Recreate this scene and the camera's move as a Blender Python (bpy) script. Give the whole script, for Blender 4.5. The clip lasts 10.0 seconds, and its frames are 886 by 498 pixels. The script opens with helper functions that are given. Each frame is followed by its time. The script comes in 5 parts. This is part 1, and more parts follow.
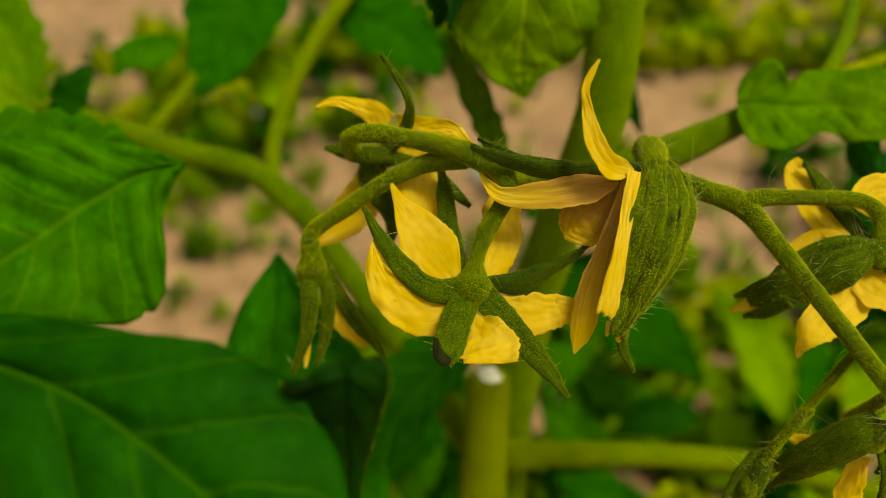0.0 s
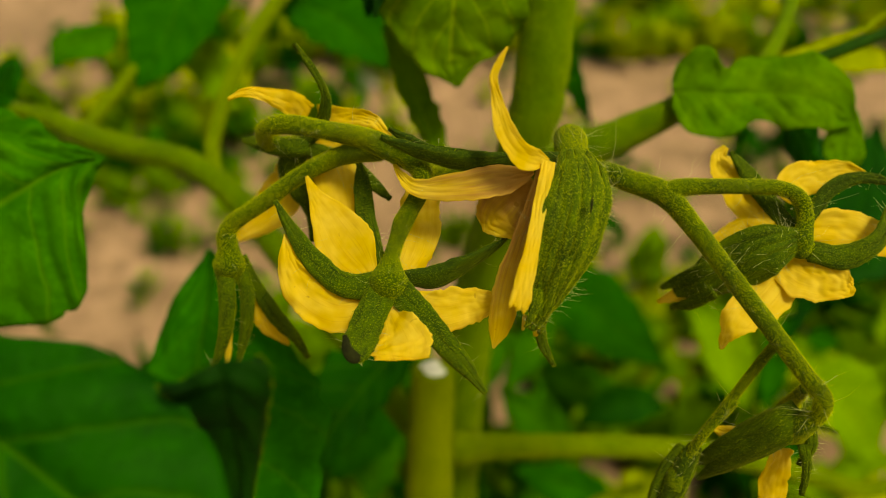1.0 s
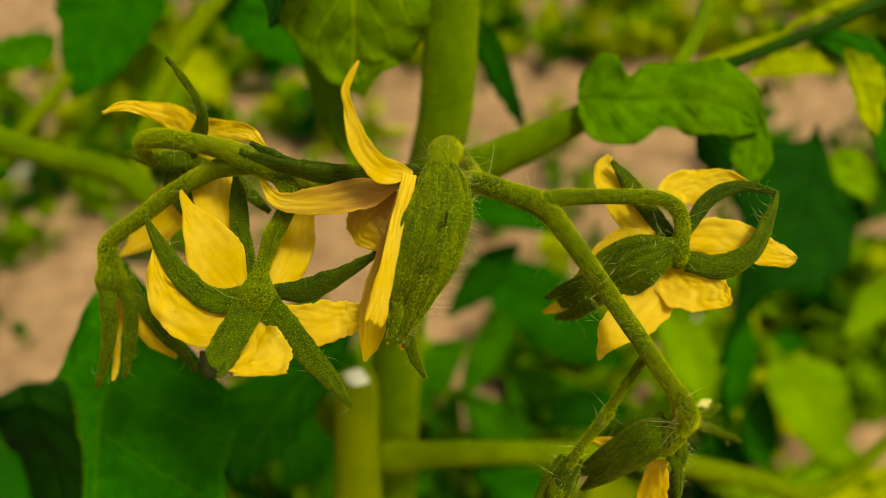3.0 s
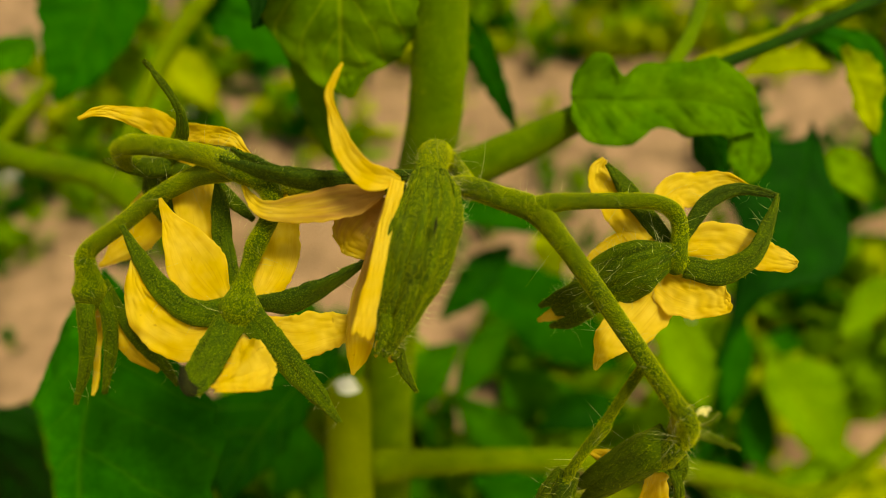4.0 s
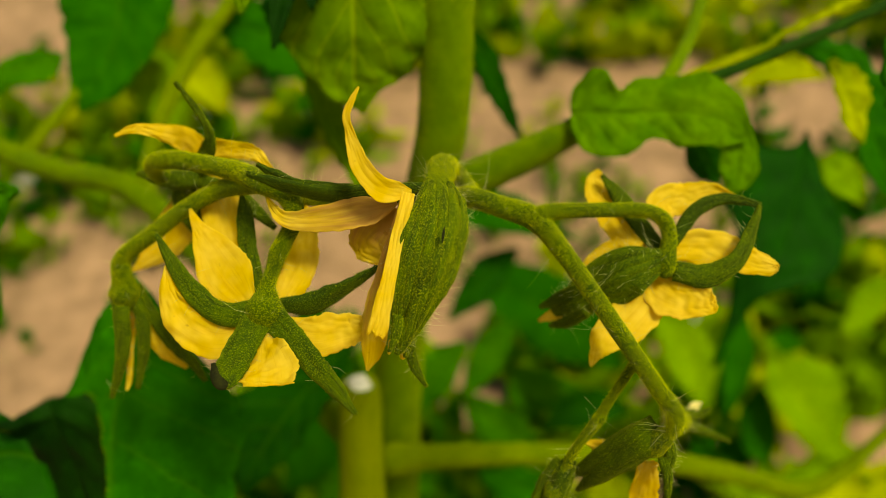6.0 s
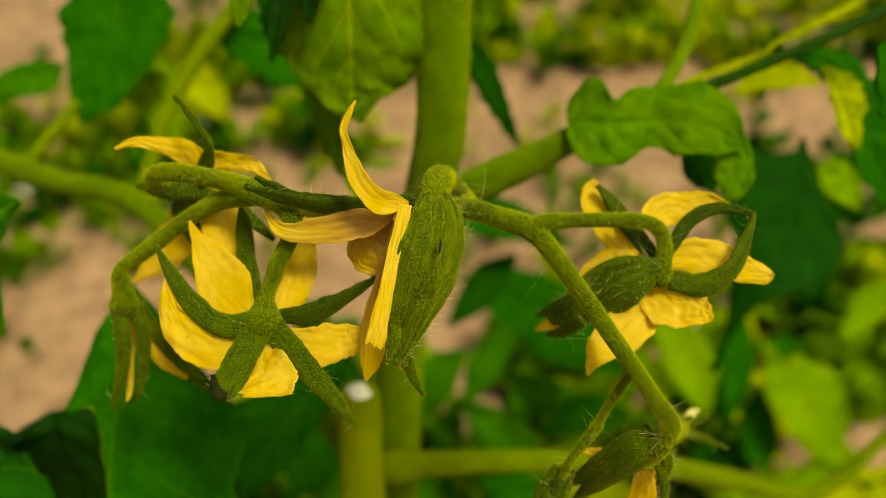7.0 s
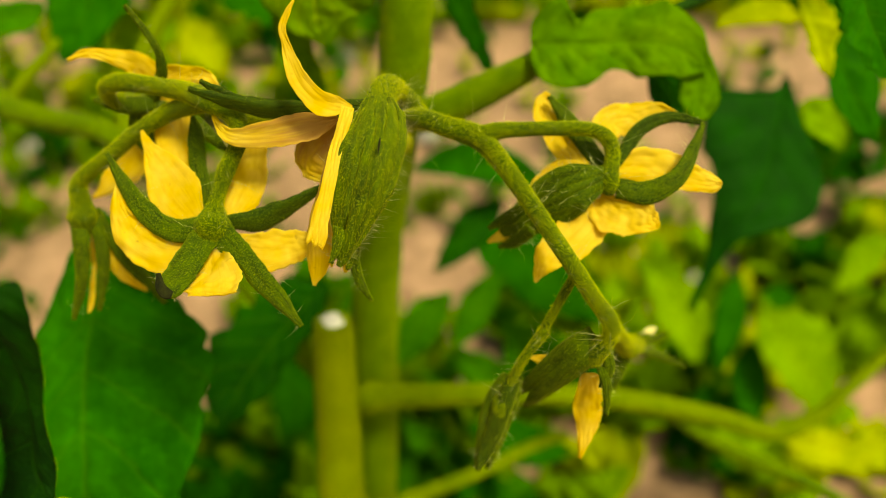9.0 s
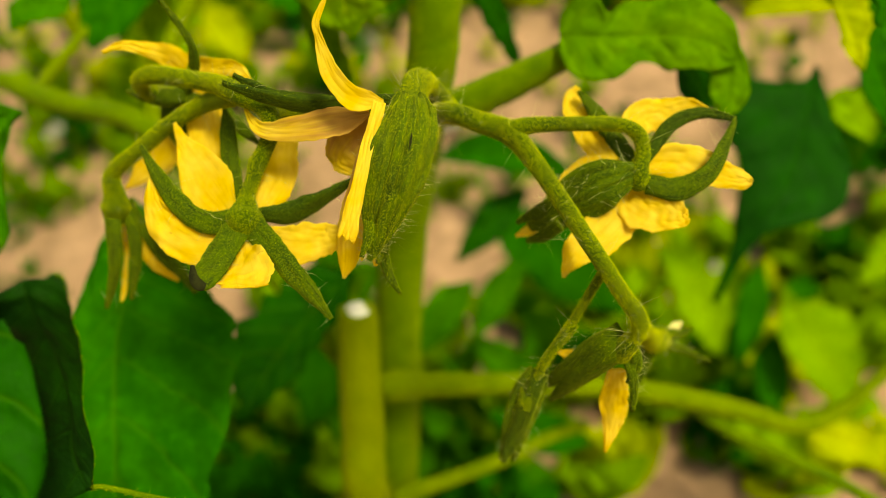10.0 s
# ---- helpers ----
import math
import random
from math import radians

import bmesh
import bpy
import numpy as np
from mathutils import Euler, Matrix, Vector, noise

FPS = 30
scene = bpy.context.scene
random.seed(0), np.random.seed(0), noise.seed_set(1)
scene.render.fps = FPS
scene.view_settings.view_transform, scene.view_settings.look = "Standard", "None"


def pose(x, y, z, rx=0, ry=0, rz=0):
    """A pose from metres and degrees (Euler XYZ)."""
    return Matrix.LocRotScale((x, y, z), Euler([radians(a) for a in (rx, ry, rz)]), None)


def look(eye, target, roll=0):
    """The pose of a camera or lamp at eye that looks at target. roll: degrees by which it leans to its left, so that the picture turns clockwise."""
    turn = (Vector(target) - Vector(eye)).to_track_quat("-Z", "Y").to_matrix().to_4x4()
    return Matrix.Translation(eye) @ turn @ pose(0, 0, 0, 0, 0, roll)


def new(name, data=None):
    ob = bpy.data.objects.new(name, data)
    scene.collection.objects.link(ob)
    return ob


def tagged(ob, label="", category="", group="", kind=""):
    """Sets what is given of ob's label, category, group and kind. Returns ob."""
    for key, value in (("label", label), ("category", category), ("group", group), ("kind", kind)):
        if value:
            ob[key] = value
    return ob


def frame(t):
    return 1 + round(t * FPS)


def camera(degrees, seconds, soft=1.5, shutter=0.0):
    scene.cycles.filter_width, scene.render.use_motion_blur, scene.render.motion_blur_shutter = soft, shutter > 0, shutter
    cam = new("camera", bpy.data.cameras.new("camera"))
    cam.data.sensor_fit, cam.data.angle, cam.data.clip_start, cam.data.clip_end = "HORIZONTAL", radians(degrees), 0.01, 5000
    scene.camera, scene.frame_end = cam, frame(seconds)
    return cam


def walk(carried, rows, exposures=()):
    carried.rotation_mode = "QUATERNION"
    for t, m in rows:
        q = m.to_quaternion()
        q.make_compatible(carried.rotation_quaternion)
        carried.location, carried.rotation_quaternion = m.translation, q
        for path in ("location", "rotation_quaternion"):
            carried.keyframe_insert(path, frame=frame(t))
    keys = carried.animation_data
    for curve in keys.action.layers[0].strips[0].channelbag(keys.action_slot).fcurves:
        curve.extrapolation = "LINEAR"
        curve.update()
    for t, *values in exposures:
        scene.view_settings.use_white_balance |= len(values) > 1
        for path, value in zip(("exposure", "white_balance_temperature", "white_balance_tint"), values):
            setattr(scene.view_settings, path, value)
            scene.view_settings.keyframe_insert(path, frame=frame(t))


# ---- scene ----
# ---- camera and its walk ----
cam = camera(59.6, 10.0, soft=0.75)
cam.data.dof.use_dof = True
cam.data.dof.focus_distance = 0.114
cam.data.dof.aperture_fstop = 10.0
PATH = [
    (0, 0.00073, 0.00144, 0.40195, 58.201, -0.179, -0.472),
    (0.5, 0.00529, 0.00072, 0.40350, 57.435, -0.181, -2.122),
    (1, 0.01067, 0.00394, 0.40078, 57.540, -0.326, -2.014),
    (1.5, 0.01531, 0.00577, 0.40065, 57.397, -0.438, -1.775),
    (2, 0.02215, 0.00539, 0.40059, 57.418, -0.147, -2.230),
    (2.5, 0.02897, 0.00440, 0.40214, 57.600, 0.126, -2.124),
    (4, 0.03104, 0.00867, 0.40088, 57.582, 0.347, -2.842),
    (4.5, 0.03162, 0.01295, 0.39687, 57.387, 0.441, -3.326),
    (5, 0.03175, 0.00791, 0.40151, 57.413, 0.504, -2.939),
    (6.5, 0.03041, 0.00037, 0.40762, 57.769, 0.847, -2.385),
    (7, 0.03127, 0.00044, 0.40835, 57.924, 1.030, -2.576),
    (7.5, 0.03399, 0.00013, 0.40781, 57.854, 1.184, -2.576),
    (8, 0.03437, -0.00140, 0.40529, 57.391, 1.000, -2.094),
    (8.5, 0.03542, -0.00387, 0.40209, 56.485, 1.458, -1.987),
    (9, 0.04140, -0.00663, 0.40025, 55.753, 1.578, -1.799),
    (9.5, 0.04026, -0.00851, 0.40096, 55.104, 1.816, -0.777),
    (10, 0.03967, -0.00629, 0.40196, 54.671, 1.840, -0.368),
]
walk(cam, [(t, pose(x, y, z, rx, ry, rz)) for t, x, y, z, rx, ry, rz in PATH],
     exposures=[(t, stops, 10200, -12) for t, stops in ((0.0, 0.04), (1.5, 0.07), (2.5, 0.15), (4.5, 0.2), (5.0, 0.22), (7.5, 0.19), (8.0, 0.15), (8.5, 0.42), (9.0, 0.57), (10.0, 0.63))])

# ---- light: bright overcast day, open sky ----
world = bpy.data.worlds.new("overcast_sky")
scene.world = world
world.use_nodes = True
wn = world.node_tree.nodes
sky = wn.new("ShaderNodeTexSky")
sky.sky_type, sky.sun_disc = "NISHITA", False
sky.sun_elevation, sky.sun_rotation = radians(60), radians(140)
sky.air_density, sky.dust_density, sky.ozone_density = 1.0, 6.0, 0.3
wn["Background"].inputs["Strength"].default_value = 0.105
world.node_tree.links.new(sky.outputs["Color"], wn["Background"].inputs["Color"])
sun_data = bpy.data.lights.new("sun", "SUN")
sun_data.energy, sun_data.angle, sun_data.color = 3.0, radians(12), (1.0, 0.93, 0.8)
sun = new("sun", sun_data)
SUN_EL, SUN_AZ = radians(60), radians(140)
sun_from = Vector((math.sin(SUN_AZ) * math.cos(SUN_EL), math.cos(SUN_AZ) * math.cos(SUN_EL), math.sin(SUN_EL)))
sun.matrix_world = look(sun_from * 5, (0, 0, 0))

# ---- materials ----
CM = 0.01


def shader(name):
    m = bpy.data.materials.new(name)
    m.use_nodes = True
    t = m.node_tree
    return m, t, t.nodes, t.links, t.nodes["Principled BSDF"]


def noise_node(t, scale, detail=4.0, rough=0.55, coord="Object", stretch=None):
    co = t.nodes.new("ShaderNodeTexCoord")
    n = t.nodes.new("ShaderNodeTexNoise")
    n.inputs["Scale"].default_value, n.inputs["Detail"].default_value, n.inputs["Roughness"].default_value = scale, detail, rough
    if stretch:
        mp = t.nodes.new("ShaderNodeMapping")
        mp.inputs["Scale"].default_value = stretch
        t.links.new(co.outputs[coord], mp.inputs["Vector"])
        t.links.new(mp.outputs["Vector"], n.inputs["Vector"])
    else:
        t.links.new(co.outputs[coord], n.inputs["Vector"])
    return n.outputs["Fac"]


def ramp(t, fac, stops):
    r = t.nodes.new("ShaderNodeValToRGB")
    e = r.color_ramp.elements
    while len(e) < len(stops):
        e.new(0.5)
    for el, (p, c) in zip(e, stops):
        el.position, el.color = p, (*c, 1)
    t.links.new(fac, r.inputs["Fac"])
    return r.outputs["Color"]


def mixed(t, fac, a, b, mode="MIX"):
    m = t.nodes.new("ShaderNodeMix")
    m.data_type, m.blend_type = "RGBA", mode
    for sock, v in ((m.inputs[0], fac), (m.inputs[6], a), (m.inputs[7], b)):
        if isinstance(v, (int, float)):
            sock.default_value = v
        elif isinstance(v, tuple):
            sock.default_value = (*v, 1)
        else:
            t.links.new(v, sock)
    return m.outputs[2]


def calc(t, op, a, b=0.0):
    m = t.nodes.new("ShaderNodeMath")
    m.operation = op
    for sock, v in zip(m.inputs, (a, b)):
        if isinstance(v, (int, float)):
            sock.default_value = v
        else:
            t.links.new(v, sock)
    return m.outputs[0]


def bumped(t, p, height, strength, dist):
    b = t.nodes.new("ShaderNodeBump")
    b.inputs["Strength"].default_value, b.inputs["Distance"].default_value = strength, dist
    t.links.new(height, b.inputs["Height"])
    t.links.new(b.outputs["Normal"], p.inputs["Normal"])
    return b


def thin(t, p, colour, amount):
    """Lets light through a leaf or a petal."""
    tr = t.nodes.new("ShaderNodeBsdfTranslucent")
    mx = t.nodes.new("ShaderNodeMixShader")
    mx.inputs[0].default_value = amount
    t.links.new(colour, tr.inputs["Color"])
    t.links.new(p.outputs[0], mx.inputs[1])
    t.links.new(tr.outputs[0], mx.inputs[2])
    t.links.new(mx.outputs[0], t.nodes["Material Output"].inputs["Surface"])


def leaf_material(name, dark, light, vein, see_through=0.3, pairs=7.0, gloss=0.6, vein_show=0.6, slant=0.42):
    """A leaf blade: midrib and side veins along the blade, blotches and fine cells."""
    m, t, n, l, p = shader(name)
    uv = n.new("ShaderNodeUVMap")
    xyz = n.new("ShaderNodeSeparateXYZ")
    l.new(uv.outputs[0], xyz.inputs[0])
    across = calc(t, "ABSOLUTE", calc(t, "SUBTRACT", xyz.outputs[1], 0.5))
    wob = noise_node(t, 180, 2)
    phase = calc(t, "ADD", calc(t, "SUBTRACT", calc(t, "MULTIPLY", xyz.outputs[0], pairs), calc(t, "MULTIPLY", across, pairs * slant)), calc(t, "MULTIPLY", wob, 0.25))
    saw = calc(t, "ABSOLUTE", calc(t, "SUBTRACT", calc(t, "FRACT", phase), 0.5))
    side = calc(t, "SUBTRACT", 1.0, calc(t, "MINIMUM", calc(t, "MULTIPLY", saw, 14.0), 1.0))
    mid = calc(t, "SUBTRACT", 1.0, calc(t, "MINIMUM", calc(t, "MULTIPLY", across, 45.0), 1.0))
    veins = calc(t, "MAXIMUM", calc(t, "MULTIPLY", side, 0.6), mid)
    blot = noise_node(t, 90, 4)
    cells = noise_node(t, 1600, 3)
    base = ramp(t, blot, [(0.3, dark), (0.7, light)])
    mottle = noise_node(t, 330, 5, 0.7)
    base = mixed(t, ramp(t, mottle, [(0.52, (0, 0, 0)), (0.72, (0.55, 0.55, 0.55))]), base, tuple(min(1.0, 1.5 * c) for c in light))
    base = mixed(t, ramp(t, mottle, [(0.3, (0.5, 0.5, 0.5)), (0.46, (0, 0, 0))]), base, tuple(0.55 * c for c in dark))
    base = mixed(t, calc(t, "MULTIPLY", cells, 0.35), base, tuple(0.6 * c for c in dark))
    col = mixed(t, calc(t, "MULTIPLY", veins, vein_show), base, vein)
    l.new(col, p.inputs["Base Color"])
    p.inputs["Roughness"].default_value = gloss
    p.inputs["Specular IOR Level"].default_value = 0.04
    puff = noise_node(t, 380, 3, 0.6)
    bumped(t, p, calc(t, "ADD", calc(t, "MULTIPLY", puff, 1.6), calc(t, "SUBTRACT", calc(t, "MULTIPLY", cells, 0.4), veins)), 0.5, 0.0007)
    thin(t, p, col, see_through)
    return m


def stem_material(name, dark, light, speck, dots=4500.0, amount=0.6, sheen=0.25):
    """Green skin with pale glandular dots, fine hair sheen and a slight change of green along it."""
    m, t, n, l, p = shader(name)
    co = n.new("ShaderNodeTexCoord")
    v = n.new("ShaderNodeTexVoronoi")
    v.inputs["Scale"].default_value = dots
    l.new(co.outputs["Object"], v.inputs["Vector"])
    dot = calc(t, "SUBTRACT", 1.0, calc(t, "MINIMUM", calc(t, "MULTIPLY", v.outputs["Distance"], 2.6), 1.0))
    big = noise_node(t, 150, 4)
    fine = noise_node(t, 5500, 2, 0.7)
    patch = ramp(t, noise_node(t, 330, 2), [(0.3, (0.7, 0.7, 0.7)), (0.65, (1, 1, 1))])
    base = ramp(t, big, [(0.3, dark), (0.7, light)])
    base = mixed(t, ramp(t, fine, [(0.4, (0.55, 0.55, 0.55)), (0.6, (0, 0, 0))]), base, tuple(0.35 * c for c in dark))
    col = mixed(t, calc(t, "MULTIPLY", calc(t, "MULTIPLY", dot, patch), amount), base, speck)
    l.new(col, p.inputs["Base Color"])
    p.inputs["Roughness"].default_value = 0.75
    p.inputs["Specular IOR Level"].default_value = 0.1
    p.inputs["Sheen Weight"].default_value = sheen
    p.inputs["Sheen Tint"].default_value = (0.65, 0.8, 0.05, 1)
    bumped(t, p, calc(t, "ADD", dot, fine), 0.9, 0.0003)
    return m


def sepal_material(name, dark, light, pale, grain=0.35):
    """Soft leafy sepal: lengthwise veins and wrinkles under short hair."""
    m, t, n, l, p = shader(name)
    uv = n.new("ShaderNodeUVMap")
    mp = n.new("ShaderNodeMapping")
    mp.inputs["Scale"].default_value = (3.0, 7.0, 1.0)
    l.new(uv.outputs[0], mp.inputs["Vector"])
    vein = n.new("ShaderNodeTexNoise")
    vein.inputs["Scale"].default_value, vein.inputs["Detail"].default_value = 1.0, 3.0
    l.new(mp.outputs["Vector"], vein.inputs["Vector"])
    wrinkle = noise_node(t, 420, 5, 0.7)
    fine = noise_node(t, 4600, 2, 0.75)
    base = ramp(t, wrinkle, [(0.3, dark), (0.7, light)])
    base = mixed(t, ramp(t, vein.outputs["Fac"], [(0.48, (0, 0, 0)), (0.66, (0.75, 0.75, 0.75))]), base, tuple(0.6 * c for c in dark))
    col = mixed(t, ramp(t, fine, [(0.53, (0, 0, 0)), (0.66, (grain, grain, grain))]), base, pale)
    l.new(col, p.inputs["Base Color"])
    p.inputs["Roughness"].default_value = 0.75
    p.inputs["Specular IOR Level"].default_value = 0.1
    p.inputs["Sheen Weight"].default_value = 0.25
    p.inputs["Sheen Tint"].default_value = (0.65, 0.8, 0.05, 1)
    bumped(t, p, calc(t, "ADD", calc(t, "SUBTRACT", wrinkle, calc(t, "MULTIPLY", vein.outputs["Fac"], 0.8)), calc(t, "MULTIPLY", fine, 0.5)), 0.55, 0.0005)
    thin(t, p, col, 0.12)
    return m


def petal_material(name, faded=0.0):
    """Yellow petal with streaks; a faded one turns a dull peach towards its base."""
    m, t, n, l, p = shader(name)
    uv = n.new("ShaderNodeUVMap")
    xyz = n.new("ShaderNodeSeparateXYZ")
    l.new(uv.outputs[0], xyz.inputs[0])
    mp = n.new("ShaderNodeMapping")
    mp.inputs["Scale"].default_value = (1.3, 6.5, 1.0)
    l.new(uv.outputs[0], mp.inputs["Vector"])
    streak = n.new("ShaderNodeTexNoise")
    streak.inputs["Scale"].default_value, streak.inputs["Detail"].default_value = 1.0, 3.0
    l.new(mp.outputs["Vector"], streak.inputs["Vector"])
    blot = noise_node(t, 220, 3)
    base = ramp(t, blot, [(0.3, (0.74, 0.55, 0.025)), (0.7, (0.84, 0.665, 0.1))])
    col = mixed(t, calc(t, "MULTIPLY", ramp(t, streak.outputs["Fac"], [(0.45, (0, 0, 0)), (0.75, (1, 1, 1))]), 0.35), base, (0.60, 0.34, 0.004))
    lines = n.new("ShaderNodeMapping")
    lines.inputs["Scale"].default_value = (2.2, 30.0, 1.0)
    l.new(uv.outputs[0], lines.inputs["Vector"])
    fine = n.new("ShaderNodeTexNoise")
    fine.inputs["Scale"].default_value, fine.inputs["Detail"].default_value = 1.0, 2.0
    l.new(lines.outputs["Vector"], fine.inputs["Vector"])
    col = mixed(t, calc(t, "MULTIPLY", ramp(t, fine.outputs["Fac"], [(0.56, (0, 0, 0)), (0.7, (1, 1, 1))]), 0.26), col, (0.52, 0.30, 0.012))
    if faded:
        base_end = calc(t, "MULTIPLY", calc(t, "SUBTRACT", 1.0, xyz.outputs[0]), streak.outputs["Fac"])
        col = mixed(t, calc(t, "MULTIPLY", ramp(t, base_end, [(0.1, (0, 0, 0)), (0.34, (1, 1, 1))]), faded), col, (0.46, 0.24, 0.075))
    spots = ramp(t, noise_node(t, 700, 1), [(0.76, (0, 0, 0)), (0.8, (1, 1, 1))])
    col = mixed(t, calc(t, "MULTIPLY", spots, 0.35), col, (0.3, 0.14, 0.01))
    l.new(col, p.inputs["Base Color"])
    p.inputs["Roughness"].default_value = 0.6
    p.inputs["Specular IOR Level"].default_value = 0.1
    bumped(t, p, calc(t, "ADD", streak.outputs["Fac"], calc(t, "MULTIPLY", blot, 0.8)), 0.13, 0.0006)
    thin(t, p, col, 0.52)
    return m


def plain_material(name, a, b, scale, rough=0.8, bump=0.3, dist=0.0005):
    m, t, n, l, p = shader(name)
    big, fine = noise_node(t, scale, 5), noise_node(t, scale * 9, 3)
    col = mixed(t, calc(t, "MULTIPLY", fine, 0.5), ramp(t, big, [(0.3, a), (0.7, b)]), tuple(0.6 * c for c in a))
    l.new(col, p.inputs["Base Color"])
    p.inputs["Roughness"].default_value = rough
    p.inputs["Specular IOR Level"].default_value = 0.1
    bumped(t, p, fine, bump, dist)
    return m


def soil_material():
    m, t, n, l, p = shader("dry_sandy_soil")
    big, mid, fine = noise_node(t, 16, 4), noise_node(t, 60, 5, 0.65), noise_node(t, 500, 4, 0.7)
    col = ramp(t, mid, [(0.3, (0.14, 0.082, 0.042)), (0.55, (0.35, 0.212, 0.134)), (0.75, (0.53, 0.33, 0.22))])
    col = mixed(t, calc(t, "MULTIPLY", ramp(t, big, [(0.45, (0, 0, 0)), (0.7, (1, 1, 1))]), 0.75), col, (0.15, 0.092, 0.045))
    col = mixed(t, calc(t, "MULTIPLY", fine, 0.4), col, (0.2, 0.13, 0.085))
    l.new(col, p.inputs["Base Color"])
    p.inputs["Roughness"].default_value = 0.95
    bumped(t, p, calc(t, "ADD", mid, calc(t, "MULTIPLY", fine, 0.4)), 0.7, 0.004)
    return m


PETAL = petal_material("yellow_petal")
PETAL_FADED = petal_material("faded_petal", 0.8)
STALK = stem_material("hairy_green_stalk", (0.018, 0.05, 0.001), (0.056, 0.108, 0.001), (0.62, 0.66, 0.02), 4200.0, 0.75, 0.3)
SEPAL = sepal_material("soft_sepal", (0.013, 0.037, 0.001), (0.048, 0.088, 0.001), (0.34, 0.39, 0.02), 0.32)
CALYX = sepal_material("grainy_calyx", (0.014, 0.038, 0.001), (0.06, 0.104, 0.001), (0.40, 0.45, 0.03), 0.45)
# darkened copy of the sepal green: shade on down-facing sepals painted into the colour
SEPAL_DARKENED = sepal_material("shade_darkened_sepal", (0.008, 0.025, 0.001), (0.024, 0.052, 0.001), (0.13, 0.17, 0.01), 0.5)
STEM = stem_material("main_stem_skin", (0.055, 0.13, 0.001), (0.115, 0.215, 0.002), (0.15, 0.22, 0.006), 1500.0, 0.3)
STUB = stem_material("pale_cut_shoot", (0.105, 0.155, 0.002), (0.175, 0.225, 0.003), (0.26, 0.28, 0.012), 1500.0, 0.3)
LEAFSTALK = stem_material("leaf_stalk_skin", (0.045, 0.11, 0.001), (0.11, 0.195, 0.002), (0.16, 0.21, 0.006), 1500.0, 0.3)
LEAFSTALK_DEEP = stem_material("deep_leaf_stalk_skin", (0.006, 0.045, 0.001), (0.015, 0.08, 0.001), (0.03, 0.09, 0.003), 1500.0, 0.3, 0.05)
LEAFSTALK_PALE = stem_material("pale_leaf_stalk_skin", (0.085, 0.15, 0.002), (0.15, 0.22, 0.003), (0.2, 0.25, 0.01), 1500.0, 0.3)
HAIR = plain_material("plant_hair", (0.5, 0.52, 0.2), (0.68, 0.68, 0.32), 300, 0.5, 0.0)
GLAND = plain_material("gland_heads", (0.28, 0.32, 0.006), (0.62, 0.63, 0.04), 900, 0.5, 0.0)
GLAND_DULL = plain_material("dull_gland_heads", (0.07, 0.11, 0.003), (0.2, 0.25, 0.01), 900, 0.5, 0.0)
FUZZ = plain_material("short_fuzz", (0.42, 0.52, 0.008), (0.62, 0.68, 0.02), 300, 0.6, 0.0)
CREAM = plain_material("cream_bud_tip", (0.6, 0.55, 0.2), (0.75, 0.7, 0.35), 500, 0.7, 0.3)
PITH = plain_material("white_pith", (0.6, 0.6, 0.52), (0.8, 0.8, 0.74), 500, 0.8, 0.5)
DARKTIP = plain_material("withered_black_tip", (0.008, 0.01, 0.003), (0.03, 0.035, 0.006), 900, 0.8, 0.5)
LEAF_DARK = leaf_material("dark_green_leaf", (0.003, 0.05, 0.001), (0.009, 0.095, 0.002), (0.04, 0.14, 0.004), 0.24, vein_show=0.65)
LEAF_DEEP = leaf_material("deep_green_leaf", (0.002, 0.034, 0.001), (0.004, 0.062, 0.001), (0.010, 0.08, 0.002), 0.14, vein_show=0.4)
# darkened leaf green, with the shade of a turned-down blade in the colour
LEAF_SHADY = leaf_material("shade_dark_leaf", (0.0015, 0.014, 0.001), (0.004, 0.034, 0.001), (0.010, 0.048, 0.001), 0.08, vein_show=0.4)
LEAF_MID = leaf_material("green_leaf", (0.006, 0.09, 0.001), (0.018, 0.142, 0.002), (0.05, 0.17, 0.003), 0.28, vein_show=0.4)
LEAF_OLIVE = leaf_material("olive_green_leaf", (0.08, 0.19, 0.001), (0.155, 0.29, 0.002), (0.30, 0.43, 0.006), 0.42, pairs=5.0, vein_show=0.8, slant=1.0)
LEAF_FRESH = leaf_material("fresh_green_leaf", (0.02, 0.135, 0.001), (0.05, 0.21, 0.002), (0.12, 0.28, 0.006), 0.35, vein_show=0.55)
# brightened copy of the fresh leaf: light on the curled leaf put into its green
LEAF_BRIGHTENED = leaf_material("brightened_leaf", (0.06, 0.19, 0.001), (0.13, 0.28, 0.003), (0.16, 0.33, 0.006), 0.38, vein_show=0.2)
LEAF_LIGHT = leaf_material("light_green_leaf", (0.13, 0.29, 0.001), (0.245, 0.44, 0.002), (0.32, 0.48, 0.006), 0.42)
LEAF_YELLOW = leaf_material("yellowish_leaf", (0.30, 0.42, 0.002), (0.50, 0.56, 0.006), (0.55, 0.57, 0.02), 0.42)
SOIL = soil_material()
STONE = plain_material("pale_stone", (0.26, 0.25, 0.22), (0.4, 0.38, 0.34), 60, 0.9, 0.5, 0.002)

# ---- mesh building ----
FRONT = Vector((0.030, 0.844, -0.536))


